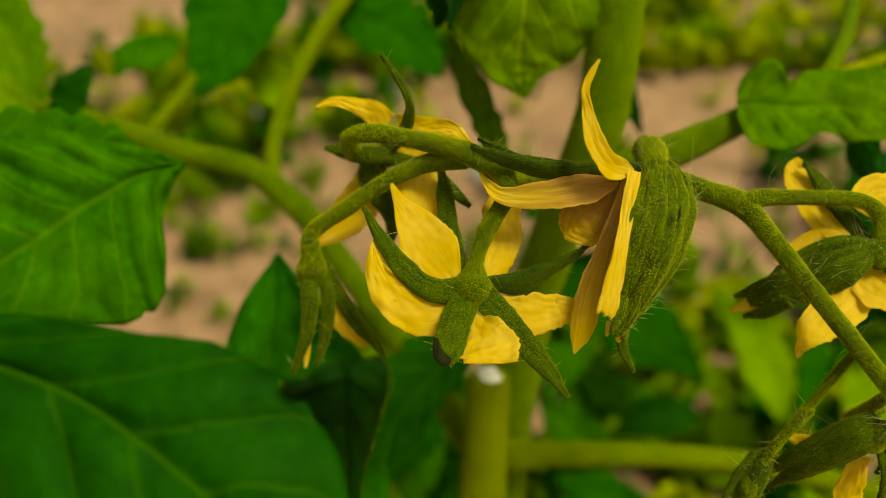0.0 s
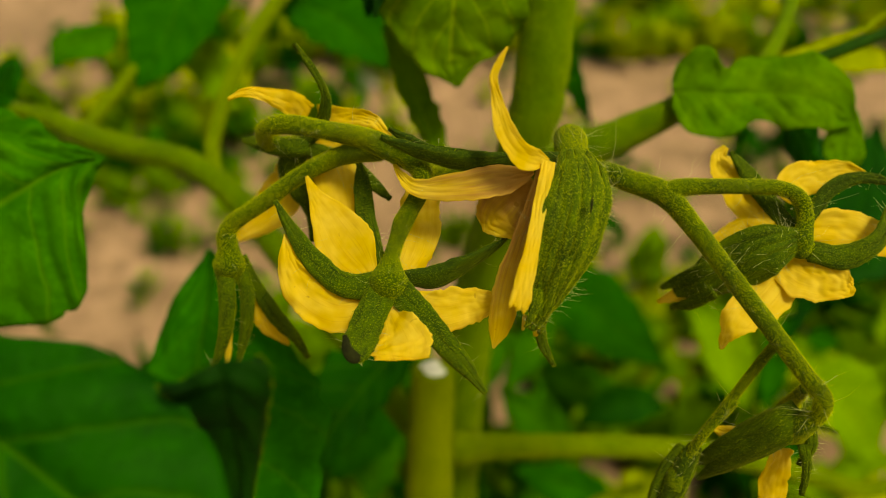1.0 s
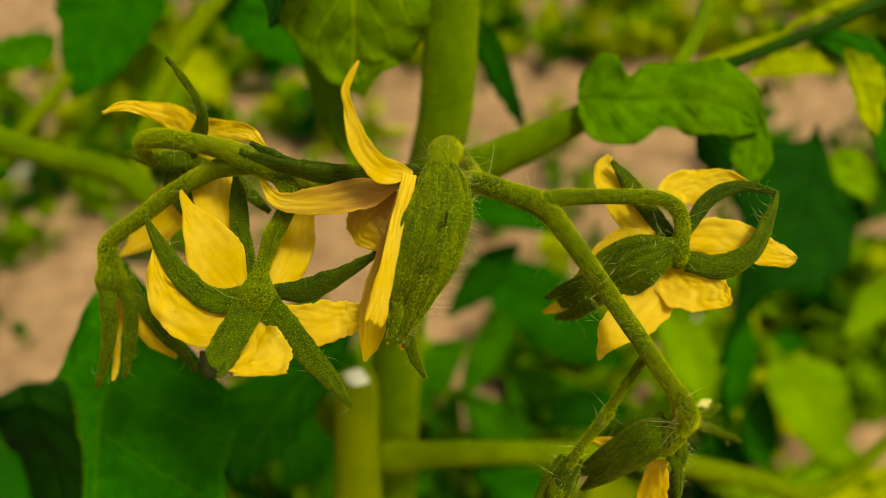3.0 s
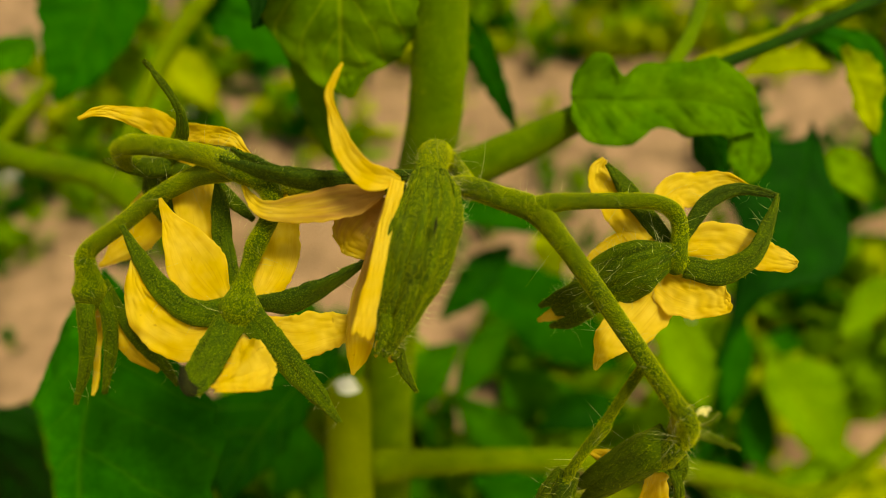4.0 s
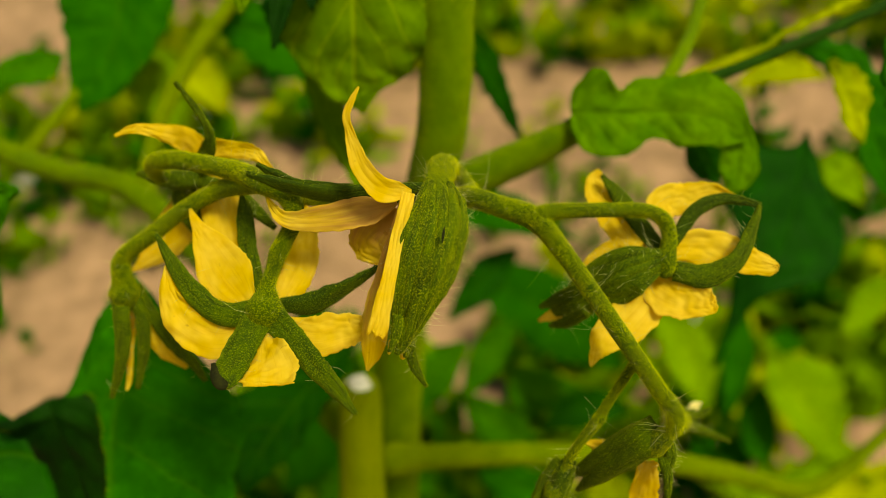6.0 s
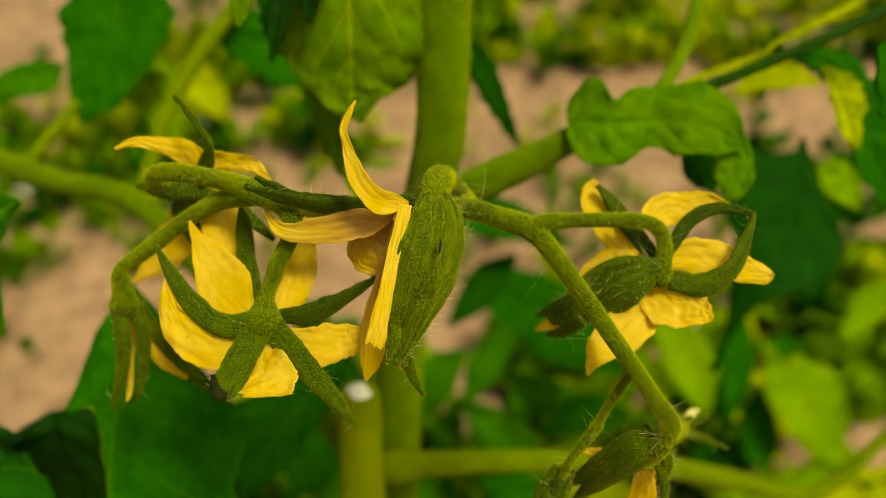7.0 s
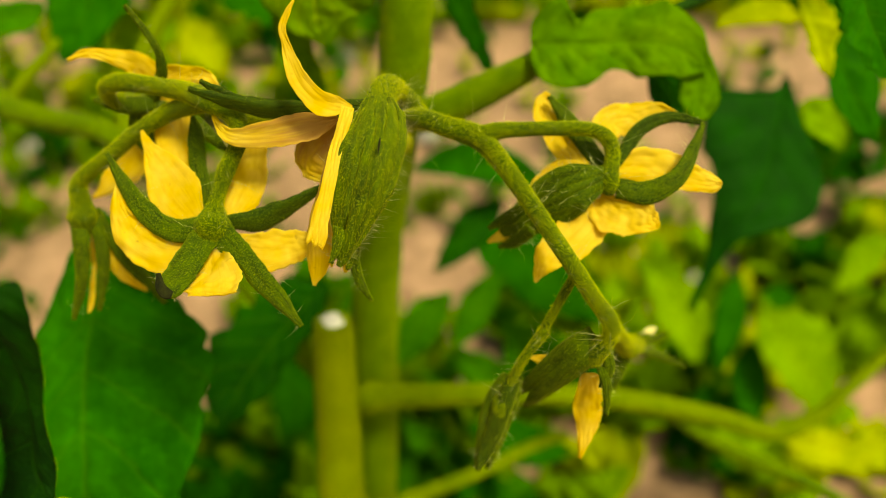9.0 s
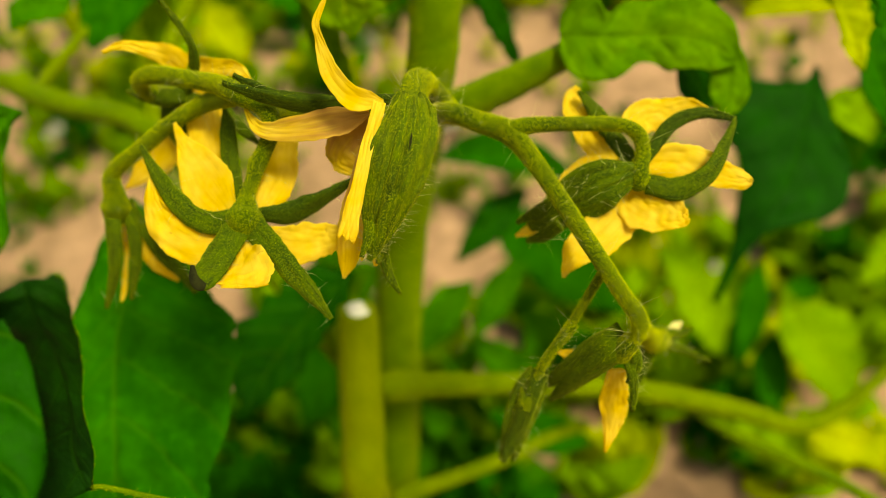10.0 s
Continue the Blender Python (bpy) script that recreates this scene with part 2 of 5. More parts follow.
def smooth_line(points, steps):
    """Catmull-Rom through rows of numbers."""
    p = np.array(points, float)
    p = np.vstack([2 * p[0] - p[1], p, 2 * p[-1] - p[-2]])
    out = []
    for i in range(1, len(p) - 2):
        for s in np.linspace(0, 1, steps, endpoint=False):
            a, b, c, d = p[i - 1], p[i], p[i + 1], p[i + 2]
            out.append(0.5 * (2 * b + (c - a) * s + (2 * a - 5 * b + 4 * c - d) * s * s + (3 * b - a - 3 * c + d) * s**3))
    out.append(p[-2])
    return np.array(out)


def unit(v):
    return v / np.maximum(np.linalg.norm(v, axis=-1, keepdims=True), 1e-9)


def mesh_of(name, verts, faces, material, uvs=None):
    me = bpy.data.meshes.new(name)
    me.from_pydata(np.asarray(verts, float).tolist(), [], faces)
    me.polygons.foreach_set("use_smooth", [True] * len(me.polygons))
    if uvs is not None:
        layer = me.uv_layers.new(name="UVMap")
        idx = np.empty(len(me.loops), int)
        me.loops.foreach_get("vertex_index", idx)
        layer.data.foreach_set("uv", np.asarray(uvs, float)[idx].ravel())
    me.materials.append(material)
    me.update()
    return me


def part(name, me, parent=None, label=""):
    """One mesh object, as a part of a thing or of another part."""
    ob = new(name, me)
    if parent is not None:
        ob.parent = parent
        if parent.type == "EMPTY":
            ob.matrix_parent_inverse = Matrix.Translation(parent.location).inverted()
    return tagged(ob, label) if label else ob


def thing(name, base, label, category, group="", kind=""):
    ob = new(name)
    ob.empty_display_size = 0.02
    ob.location = Vector(base) * CM
    return tagged(ob, label, category, group, kind)


def tube_grid(points, steps=8, sides=14, rough=0.03, seed=0):
    """Rings round a line of rows x, y, z, radius (cm)."""
    line = smooth_line(points, steps)
    c, r = line[:, :3], np.maximum(line[:, 3], 0.003)
    tan = unit(np.gradient(c, axis=0))
    side = np.zeros_like(c)
    ref = np.cross(tan[0], (0.31, 0.2, 0.93))
    for i, tg in enumerate(tan):
        ref = ref - tg * (ref @ tg)
        ref = ref / max(np.linalg.norm(ref), 1e-9)
        side[i] = ref
    up = np.cross(tan, side)
    ang = np.linspace(0, 2 * np.pi, sides, endpoint=False)
    nrm = side[:, None] * np.cos(ang)[None, :, None] + up[:, None] * np.sin(ang)[None, :, None]
    rr = np.repeat(r[:, None], sides, 1)
    for i in range(len(c)):
        for j in range(sides):
            q = Vector((*(c[i] + nrm[i, j] * r[i]),)) * 2.2 + Vector((seed * 3.1, 0, 0))
            rr[i, j] *= 1 + rough * noise.noise(q) + rough * 0.6 * noise.noise(q * 3.3)
    return c, nrm, rr, tan


def tube(name, points, material, steps=8, sides=14, rough=0.05, seed=0, round_ends=True):
    c, nrm, rr, tan = tube_grid(points, steps, sides, rough, seed)
    rings, radii = [c[:, None] + nrm * rr[..., None]], None
    grid = rings[0]
    if round_ends:
        start = [c[0] - tan[0] * rr[0].mean() * math.sin(a) + nrm[0] * (rr[0] * math.cos(a))[:, None] for a in (1.45, 1.0, 0.5)]
        stop = [c[-1] + tan[-1] * rr[-1].mean() * math.sin(a) + nrm[-1] * (rr[-1] * math.cos(a))[:, None] for a in (0.5, 1.0, 1.45)]
        grid = np.concatenate([np.array(start), grid, np.array(stop)])
    n = len(grid)
    verts = grid.reshape(-1, 3) * CM
    faces = [(i * sides + j, i * sides + (j + 1) % sides, (i + 1) * sides + (j + 1) % sides, (i + 1) * sides + j) for i in range(n - 1) for j in range(sides)]
    faces += [tuple(range(sides))[::-1], tuple((n - 1) * sides + j for j in range(sides))]
    uvs = [(i / (n - 1), j / sides) for i in range(n) for j in range(sides)]
    return mesh_of(name, verts, faces, material, uvs)


def blade_grid(points, cup=0.0, ruffle=0.0, quilt=0.0, pairs=7.0, steps=9, nv=15, seed=0, teeth=0.0, tooth_count=9.0, edge=0.0, ribs=0.0, rib_count=4.0, crease=0.0):
    """A leaf-like sheet. Rows: x, y, z, width to the left, width to the right (cm), turn about the midrib (degrees).
    ribs: height of rounded ridges that run lengthwise; crease: depth of uneven lengthwise folds."""
    line = smooth_line(points, steps)
    c = line[:, :3]
    wl, wr = np.maximum(line[:, 3], 0.004), np.maximum(line[:, 4], 0.004)
    tan = unit(np.gradient(c, axis=0))
    s0 = unit(np.cross(np.array(FRONT), tan))
    n0 = np.cross(s0, tan)
    a = np.radians(line[:, 5])[:, None]
    s, nrm = s0 * np.cos(a) + n0 * np.sin(a), n0 * np.cos(a) - s0 * np.sin(a)
    u = np.linspace(0, 1, len(c))
    v = np.linspace(-1, 1, nv)
    w = np.where(v[None, :] < 0, wl[:, None], wr[:, None]).astype(float)
    if teeth:
        saw = np.abs(((u * tooth_count + 0.13 * np.sin(u * 17 + seed)) % 1.0) - 0.35)
        w = w * (1 - teeth * (saw[:, None] * 1.5) * np.abs(v)[None, :] ** 4)
    if edge:
        for i in range(len(c)):
            for k, side in ((0, -1.0), (nv - 1, 1.0)):
                q = Vector((u[i] * 9.0 + seed * 5.3, side * 3.0, seed * 2.7))
                jag = edge * (noise.noise(q) + 0.7 * noise.noise(q * 2.7))
                half = v < 0 if side < 0 else v > 0
                w[i, half] *= 1 + jag * np.abs(v[half]) ** 2
    g = c[:, None] + s[:, None] * (w * v[None, :])[..., None]
    lift = cup * w * v[None, :] ** 2
    if quilt:
        ph = (u[:, None] * pairs - np.abs(v)[None, :] * 0.42 * pairs * 0.5) % 1.0
        lift = lift + quilt * (np.sin(np.pi * ph) ** 0.7 - 0.5) * np.minimum(1, np.abs(v)[None, :] * 4) * np.minimum(1, w * 2)
        lift = lift - quilt * 0.8 * np.exp(-(v[None, :] * 9) ** 2)
    if ruffle:
        for i in range(len(c)):
            for j in range(nv):
                q = Vector((u[i] * 4.5 + seed * 7.7, v[j] * 1.3, seed * 1.9))
                lift[i, j] += ruffle * (abs(v[j]) ** 1.5 * noise.noise(q * 1.3) * 1.6 + 0.35 * noise.noise(q * 3.1))
    if ribs:
        wave = np.abs(np.sin(np.pi * rib_count * (v[None, :] * 0.5 + 0.04 * np.sin(u * 9 + seed)[:, None])))
        lift = lift - ribs * (wave ** 0.7 - 0.6) * np.minimum(1, w * 3) * np.minimum(1, 4 * np.sin(np.pi * np.clip(u, 0, 1)))[:, None]
    if crease:
        for i in range(len(c)):
            for j in range(nv):
                q = Vector((u[i] * 2.2 + seed * 4.1, v[j] * 3.6, seed * 0.7))
                fold = 1 - 2 * abs(noise.noise(q)) ** 0.6
                lift[i, j] += crease * min(1, w[i, j] * 4) * (0.55 * fold + 0.5 * noise.noise(q * 2.3 + Vector((u[i] * 6, 0, 0))))
    g = g + nrm[:, None] * lift[..., None]
    gn = np.cross(np.gradient(g, axis=1), np.gradient(g, axis=0))
    gn = unit(gn)
    return g, gn, u, v


def blade(name, points, material, thick=0.03, **how):
    g, gn, u, v = blade_grid(points, **how)
    nu, nv = len(u), len(v)
    taper = (1 - np.abs(v) ** 6)[None, :, None] * thick * 0.5 + 0.0015
    verts = np.concatenate([(g + gn * taper).reshape(-1, 3), (g - gn * taper).reshape(-1, 3)]) * CM
    k = nu * nv
    faces = []
    for i in range(nu - 1):
        for j in range(nv - 1):
            q = (i * nv + j, i * nv + j + 1, (i + 1) * nv + j + 1, (i + 1) * nv + j)
            faces += [q, tuple(k + x for x in q[::-1])]
    rim = [i * nv for i in range(nu)] + [(nu - 1) * nv + j for j in range(1, nv)] + [i * nv + nv - 1 for i in range(nu - 2, -1, -1)] + [j for j in range(nv - 2, 0, -1)]
    faces += [(a, b, k + b, k + a) for a, b in zip(rim, rim[1:] + rim[:1])]
    uv = [(x, 0.5 + 0.5 * y) for x in u for y in v] * 2
    return mesh_of(name, verts, faces, material, uv)


def hair_mesh(name, roots, dirs, lengths, radius, material, rng, bend=0.35):
    """Many fine tapered, bent hairs."""
    n = len(roots)
    ln = lengths[:, None]
    e = unit(np.cross(dirs, rng.normal(size=(n, 3))))
    f = np.cross(dirs, e)
    sag = rng.normal(size=(n, 3)) * bend
    verts = np.empty((n, 7, 3))
    for lv, (s, k) in enumerate(((0.0, 1.0), (0.5, 0.75))):
        at = roots + dirs * ln * s + sag * ln * s * s
        for q in range(3):
            verts[:, lv * 3 + q] = at + (e * math.cos(2.0944 * q) + f * math.sin(2.0944 * q)) * radius * k
    verts[:, 6] = roots + dirs * ln + sag * ln
    one = np.array([(0, 1, 4), (0, 4, 3), (1, 2, 5), (1, 5, 4), (2, 0, 3), (2, 3, 5), (3, 4, 6), (4, 5, 6), (5, 3, 6)])
    faces = (one[None] + 7 * np.arange(n)[:, None, None]).reshape(-1, 3)
    return mesh_of(name, verts.reshape(-1, 3) * CM, faces.tolist(), material)


def grain_mesh(name, roots, dirs, size, material, rng):
    """Many tiny pointed gland heads standing on a skin."""
    n = len(roots)
    e = unit(np.cross(dirs, rng.normal(size=(n, 3))))
    f = np.cross(dirs, e)
    r = size[:, None]
    verts = np.empty((n, 4, 3))
    for q in range(3):
        verts[:, q] = roots + (e * math.cos(2.0944 * q) + f * math.sin(2.0944 * q)) * r * 0.55
    verts[:, 3] = roots + dirs * r * 2.2
    faces = (np.array([(0, 1, 3), (1, 2, 3), (2, 0, 3)])[None] + 4 * np.arange(n)[:, None, None]).reshape(-1, 3)
    return mesh_of(name, verts.reshape(-1, 3) * CM, faces.tolist(), material)


def tube_grains(parent, points, per_cm2, size, material, seed, sides=14, rough=0.05, steps=10):
    rng = np.random.default_rng(seed)
    c, nrm, rr, tan = tube_grid(points, steps, sides, rough, seed)
    seg = np.linalg.norm(np.gradient(c, axis=0), axis=1)
    area = seg * rr.mean(1) * 6.283
    n = int(per_cm2 * area.sum())
    i = rng.choice(len(c), n, p=area / area.sum())
    j = rng.integers(0, sides, n)
    k, s = (j + 1) % sides, rng.random((n, 1))
    out = unit(nrm[i, j] * (1 - s) + nrm[i, k] * s)
    roots = c[i] + np.gradient(c, axis=0)[i] * (rng.random((n, 1)) - 0.5) + out * (rr[i, j][:, None] * 0.985)
    d = unit(out + 0.35 * rng.normal(size=(n, 3)))
    me = grain_mesh("gland_coating", roots, d, size * (0.5 + rng.random(n)), material, rng)
    return tagged(part("gland_coating", me, parent), kind="stuff")


def blade_grains(parent, points, per_cm2, size, material, hseed, thick, **how):
    rng = np.random.default_rng(hseed)
    g, gn, u, v = blade_grid(points, **how)
    du, dv = np.gradient(g, axis=0), np.gradient(g, axis=1)
    area = np.linalg.norm(np.cross(du, dv), axis=2).ravel()
    n = int(per_cm2 * area.sum() * 2)
    pick = rng.choice(len(area), n, p=area / area.sum())
    i, j = pick // len(v), pick % len(v)
    sign = rng.choice([-1.0, 1.0], n)[:, None]
    flat = (1 - np.abs(v[j]) ** 6)[:, None] * thick * 0.5
    roots = g[i, j] + du[i, j] * (rng.random((n, 1)) - 0.5) + dv[i, j] * (rng.random((n, 1)) - 0.5) + gn[i, j] * sign * flat
    d = unit(gn[i, j] * sign + 0.35 * rng.normal(size=(n, 3)))
    me = grain_mesh("gland_coating", roots, d, size * (0.5 + rng.random(n)), material, rng)
    return tagged(part("gland_coating", me, parent), kind="stuff")


def tube_hairs(parent, points, per_cm, length, radius, material, seed, name="hairs", bend=0.35):
    rng = np.random.default_rng(seed)
    c, nrm, rr, tan = tube_grid(points, 10, 14, 0.05, seed)
    total = np.linalg.norm(np.diff(c, axis=0), axis=1).sum()
    n = max(4, int(per_cm * total))
    i, j = rng.integers(0, len(c), n), rng.integers(0, 14, n)
    sh = rng.random((n, 1)) - 0.5
    step = np.gradient(c, axis=0)[i] * sh
    d = unit(nrm[i, j] + 0.45 * rng.normal(size=(n, 3)))
    roots = c[i] + step + unit(nrm[i, j] + 0.3 * rng.normal(size=(n, 3)) * 0.5) * rr[i, j][:, None] * 0.97
    ln = length * (0.35 + 0.9 * rng.random(n) ** 2)
    ob = part(name, hair_mesh(name, roots, d, ln, radius, material, rng, bend), parent)
    return tagged(ob, kind="stuff")


def blade_hairs(parent, points, n, length, radius, material, hseed, name="hairs", both=False, rim=False, **how):
    rng = np.random.default_rng(hseed)
    g, gn, u, v = blade_grid(points, **how)
    i = rng.integers(2, len(u) - 1, n)
    j = rng.choice([0, len(v) - 1], n) if rim else rng.integers(0, len(v), n)
    sign = rng.choice([-1.0, 1.0], n) if both else np.ones(n)
    out = gn[i, j] * sign[:, None]
    if rim:
        out = out * 0.4 + unit(g[i, j] - g[i, len(v) // 2])
    d = unit(out + 0.5 * rng.normal(size=(n, 3)))
    jit = (np.gradient(g, axis=0)[i, j] * (rng.random((n, 1)) - 0.5)) + (np.gradient(g, axis=1)[i, j] * (rng.random((n, 1)) - 0.5)) * (0 if rim else 1)
    ob = part(name, hair_mesh(name, g[i, j] + jit, d, length * (0.35 + 0.9 * rng.random(n) ** 2), radius, material, rng), parent)
    return tagged(ob, kind="stuff")

# ---- ground ----
def ground_height(x, y):
    """Height of the soil in cm; a low bank rises away from the plant."""
    h = 5.0 + 0.2 * max(-12.0, min(y - 40.0, 160.0))
    q = Vector((x * 0.06, y * 0.06, 0.3))
    h += 1.1 * noise.noise(q) + 0.5 * noise.noise(q * 3.7) + 0.25 * noise.noise(q * 9.0)
    return h


def ground_sheet():
    n = 150
    s = np.linspace(-1, 1, n)
    reach = np.sinh(s * 6.5) / math.sinh(6.5) * 20000
    xs, ys = reach * 1.0 + 15, reach * 1.0 + 60
    verts = []
    for y in ys:
        for x in xs:
            far = max(abs(x - 15), abs(y - 60))
            verts.append((x * CM, y * CM, (ground_height(x, y) if far < 900 else 5.0 + 0.2 * max(-12.0, min(y - 40.0, 160.0))) * CM))
    faces = [(i * n + j, i * n + j + 1, (i + 1) * n + j + 1, (i + 1) * n + j) for i in range(n - 1) for j in range(n - 1)]
    return tagged(part("ground", mesh_of("ground", verts, faces, SOIL)), "dry sandy brown soil of a vegetable bed", "soil", kind="structure")


ground = ground_sheet()

# ---- the tomato plant: main stem, cut shoot, leaf stalks ----
plant = thing("tomato_plant", (1.5, 21.0, 2.0), "tall green tomato plant with hairy stems standing in soil", "plant")
STEM_LINE = [(3.86, 17.31, 40.14, 0.522)] + [(3.84, 16.66, 37.63, 0.552), (3.8, 16.28, 36.1, 0.57), (3.71, 15.94, 34.44, 0.568), (3.48, 15.95, 32.95, 0.571)] + [(2.59, 16.82, 28.14, 0.649), (2.15, 16.72, 23.83, 0.721), (1.78, 15.81, 18.91, 0.765)] + [(1.5, 19.5, 14, 0.62), (1.5, 21, 6, 0.66), (1.5, 21.2, 1.5, 0.68)]
main_stem = part("main_stem", tube("main_stem", STEM_LINE, STEM, 8, 18, 0.07, 1), plant, "thick green main stem with fine hairs")
tube_hairs(main_stem, STEM_LINE, 90, 0.12, 0.0035, FUZZ, 3)
STUB_LINE = [(1.40, 14.98, 27.26, 0.499), (1.39, 14.92, 26.83, 0.547), (1.33, 14.48, 25.28, 0.575), (1.27, 14.12, 23.51, 0.611), (1.21, 13.77, 21.58, 0.634)] + [(1.2, 16.3, 17.5, 0.6), (1.5, 18.6, 13.5, 0.5)]
stub = part("cut_shoot", tube("cut_shoot", STUB_LINE, STUB, 8, 16, 0.05, 2, False), plant, "pale green stump of a pruned side shoot")
part("cut_face", tube("cut_face", [(1.4, 15.0, 27.12, 0.344), (1.4, 14.97, 27.25, 0.313), (1.39, 14.96, 27.33, 0.213)], PITH, 4, 14, 0.5, 5, False), stub, "white pith on the cut")
RIGHT_STALK = [(3.64, 15.68, 32.53, 0.373), (4.38, 15.57, 32.77, 0.417), (5.46, 15.59, 33.24, 0.388), (6.64, 15.67, 33.81, 0.3), (7.62, 15.9, 34.12, 0.24), (8.5, 16.13, 34.35, 0.181), (8.88, 16.23, 34.43, 0.121)]
stalk_r = part("leaf_stalk", tube("leaf_stalk", RIGHT_STALK, LEAFSTALK, 8, 14, 0.06, 4), plant)
tube_hairs(stalk_r, RIGHT_STALK, 60, 0.1, 0.003, FUZZ, 5)
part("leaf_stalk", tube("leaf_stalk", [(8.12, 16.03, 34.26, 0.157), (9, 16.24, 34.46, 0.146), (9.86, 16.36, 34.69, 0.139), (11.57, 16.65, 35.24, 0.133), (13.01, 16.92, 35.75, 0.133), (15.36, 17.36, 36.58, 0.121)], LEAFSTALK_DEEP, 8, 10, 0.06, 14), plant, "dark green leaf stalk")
part("leaf_stalk", tube("leaf_stalk", [(8.43, 16.31, 34.36, 0.171), (9.05, 17.08, 34.66, 0.176), (9.6, 17.99, 35.01, 0.182), (10.08, 18.97, 35.46, 0.188), (11, 20.9, 36.5, 0.185)], STEM, 8, 10, 0.06, 5), plant)
LEFT_STALK = [(1.31, 15.79, 23.7, 0.386), (0.03, 16.36, 25.54, 0.377), (-1.2, 17.04, 27.19, 0.372), (-2.57, 17.86, 28.87, 0.384), (-3.64, 18.6, 30.04, 0.368), (-5.09, 19.45, 30.82, 0.342), (-6.8, 20.12, 30.93, 0.35), (-8.23, 20.71, 31.1, 0.357), (-9.28, 21.15, 31.41, 0.278), (-10.52, 21.49, 31.56, 0.215), (-11.88, 22.01, 31.62, 0.202), (-15.23, 22.6, 31.57, 0.206)]
part("leaf_stalk", tube("leaf_stalk", LEFT_STALK, LEAFSTALK, 8, 14, 0.06, 7), plant, "green branching leaf stalk")
part("leaf_stalk", tube("leaf_stalk", [(-4.22, 19.06, 30.41, 0.201), (-4.5, 19.96, 31.09, 0.221), (-4.13, 21.64, 32.29, 0.229), (-3.43, 23.29, 33.45, 0.254), (-2.67, 24.73, 34.26, 0.245), (-1.41, 26.8, 35.72, 0.219)], LEAFSTALK_PALE, 8, 12, 0.06, 8), plant)
part("leaf_stalk", tube("leaf_stalk", [(-8.33, 20.9, 31.02, 0.196), (-7.95, 21.66, 31.5, 0.2), (-7.61, 22.58, 31.85, 0.188), (-7.41, 24.2, 32.19, 0.162), (-6.99, 24.92, 32.6, 0.146)], LEAFSTALK_PALE, 8, 10, 0.06, 9), plant)
part("leaf_stalk", tube("leaf_stalk", [(2.15, 14.99, 24.42, 0.476), (3.16, 15.42, 24, 0.358), (6.14, 15.73, 23.62, 0.316), (9.26, 15.99, 22.99, 0.325), (12.35, 16.03, 22.04, 0.316), (14.64, 16, 21.16, 0.268), (16.05, 16.42, 21.27, 0.236), (17.28, 17.04, 21.84, 0.219), (19.03, 18.01, 22.59, 0.204)], LEAFSTALK_PALE, 8, 12, 0.06, 10), plant)
part("leaf_stalk", tube("leaf_stalk", [(11.18, 16.3, 22.07, 0.23), (12.49, 15.58, 21.38, 0.228), (14.04, 15.13, 20.76, 0.228), (15.59, 14.69, 20.14, 0.21), (17.64, 13.94, 19.07, 0.175)], LEAFSTALK, 8, 10, 0.06, 11), plant)
part("leaf_stalk", tube("leaf_stalk", [(2.1, 14.46, 20.26, 0.241), (3.66, 15.29, 19.91, 0.233), (5.51, 16.1, 19.89, 0.221), (7.1, 17.01, 19.84, 0.209), (8.34, 17.54, 19.74, 0.174)], LEAFSTALK_PALE, 8, 10, 0.06, 12), plant)
part("leaf_stalk", tube("leaf_stalk", [(-0.36, 14.61, 17.95, 0.329), (0.6, 15.35, 19.76, 0.323), (1.61, 15.72, 21.39, 0.316)], STUB, 8, 10, 0.06, 13), plant)


def leaf(points, material, seed, label="", cup=0.1, ruffle=0.12, quilt=0.05, teeth=0.25, teeth_n=7.0, pairs=7.0, thick=0.035, nv=17, parent=None, name="leaf"):
    me = blade(name, points, material, thick, cup=cup, ruffle=ruffle, quilt=quilt, pairs=pairs, nv=nv, seed=seed, teeth=teeth, tooth_count=teeth_n)
    return part(name, me, parent or plant, label)


# near dark leaf; its turned-down tip has its shade put into the colour
leaf([(-7.68, 7.36, 34.82, 0.13, 1.04, 0), (-6.56, 7.21, 34.78, 0.257, 1.543, 0), (-5.03, 6.71, 34.77, 0.522, 1.718, 5), (-3.81, 6.29, 34.58, 0.833, 1.488, 10), (-3.04, 5.92, 34.29, 1.256, 1.169, 12), (-2.37, 5.57, 33.92, 1.443, 1.096, 14), (-1.82, 5.23, 33.57, 1.21, 0.855, 14), (-1.37, 4.93, 33.08, 0.74, 0.57, 10), (-1.09, 4.62, 32.6, 0.057, 0.057, 0)], LEAF_DARK, 21, "large dark green leaf with pale midrib", cup=-0.12, ruffle=0.06, quilt=0.15, teeth=0.06, pairs=6, nv=25)
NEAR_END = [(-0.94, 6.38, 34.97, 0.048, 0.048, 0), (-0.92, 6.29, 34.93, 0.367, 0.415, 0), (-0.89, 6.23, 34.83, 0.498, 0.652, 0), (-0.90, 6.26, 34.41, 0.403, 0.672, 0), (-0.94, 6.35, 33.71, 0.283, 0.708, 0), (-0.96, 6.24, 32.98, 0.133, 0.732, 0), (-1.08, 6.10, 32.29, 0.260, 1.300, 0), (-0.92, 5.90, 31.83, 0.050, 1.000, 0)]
near_end = leaf(NEAR_END, LEAF_SHADY, 22, "turned down end of the large leaf with painted shade", cup=-0.1, ruffle=0.05, quilt=0.05, teeth=0.03, teeth_n=9, pairs=7, nv=25)
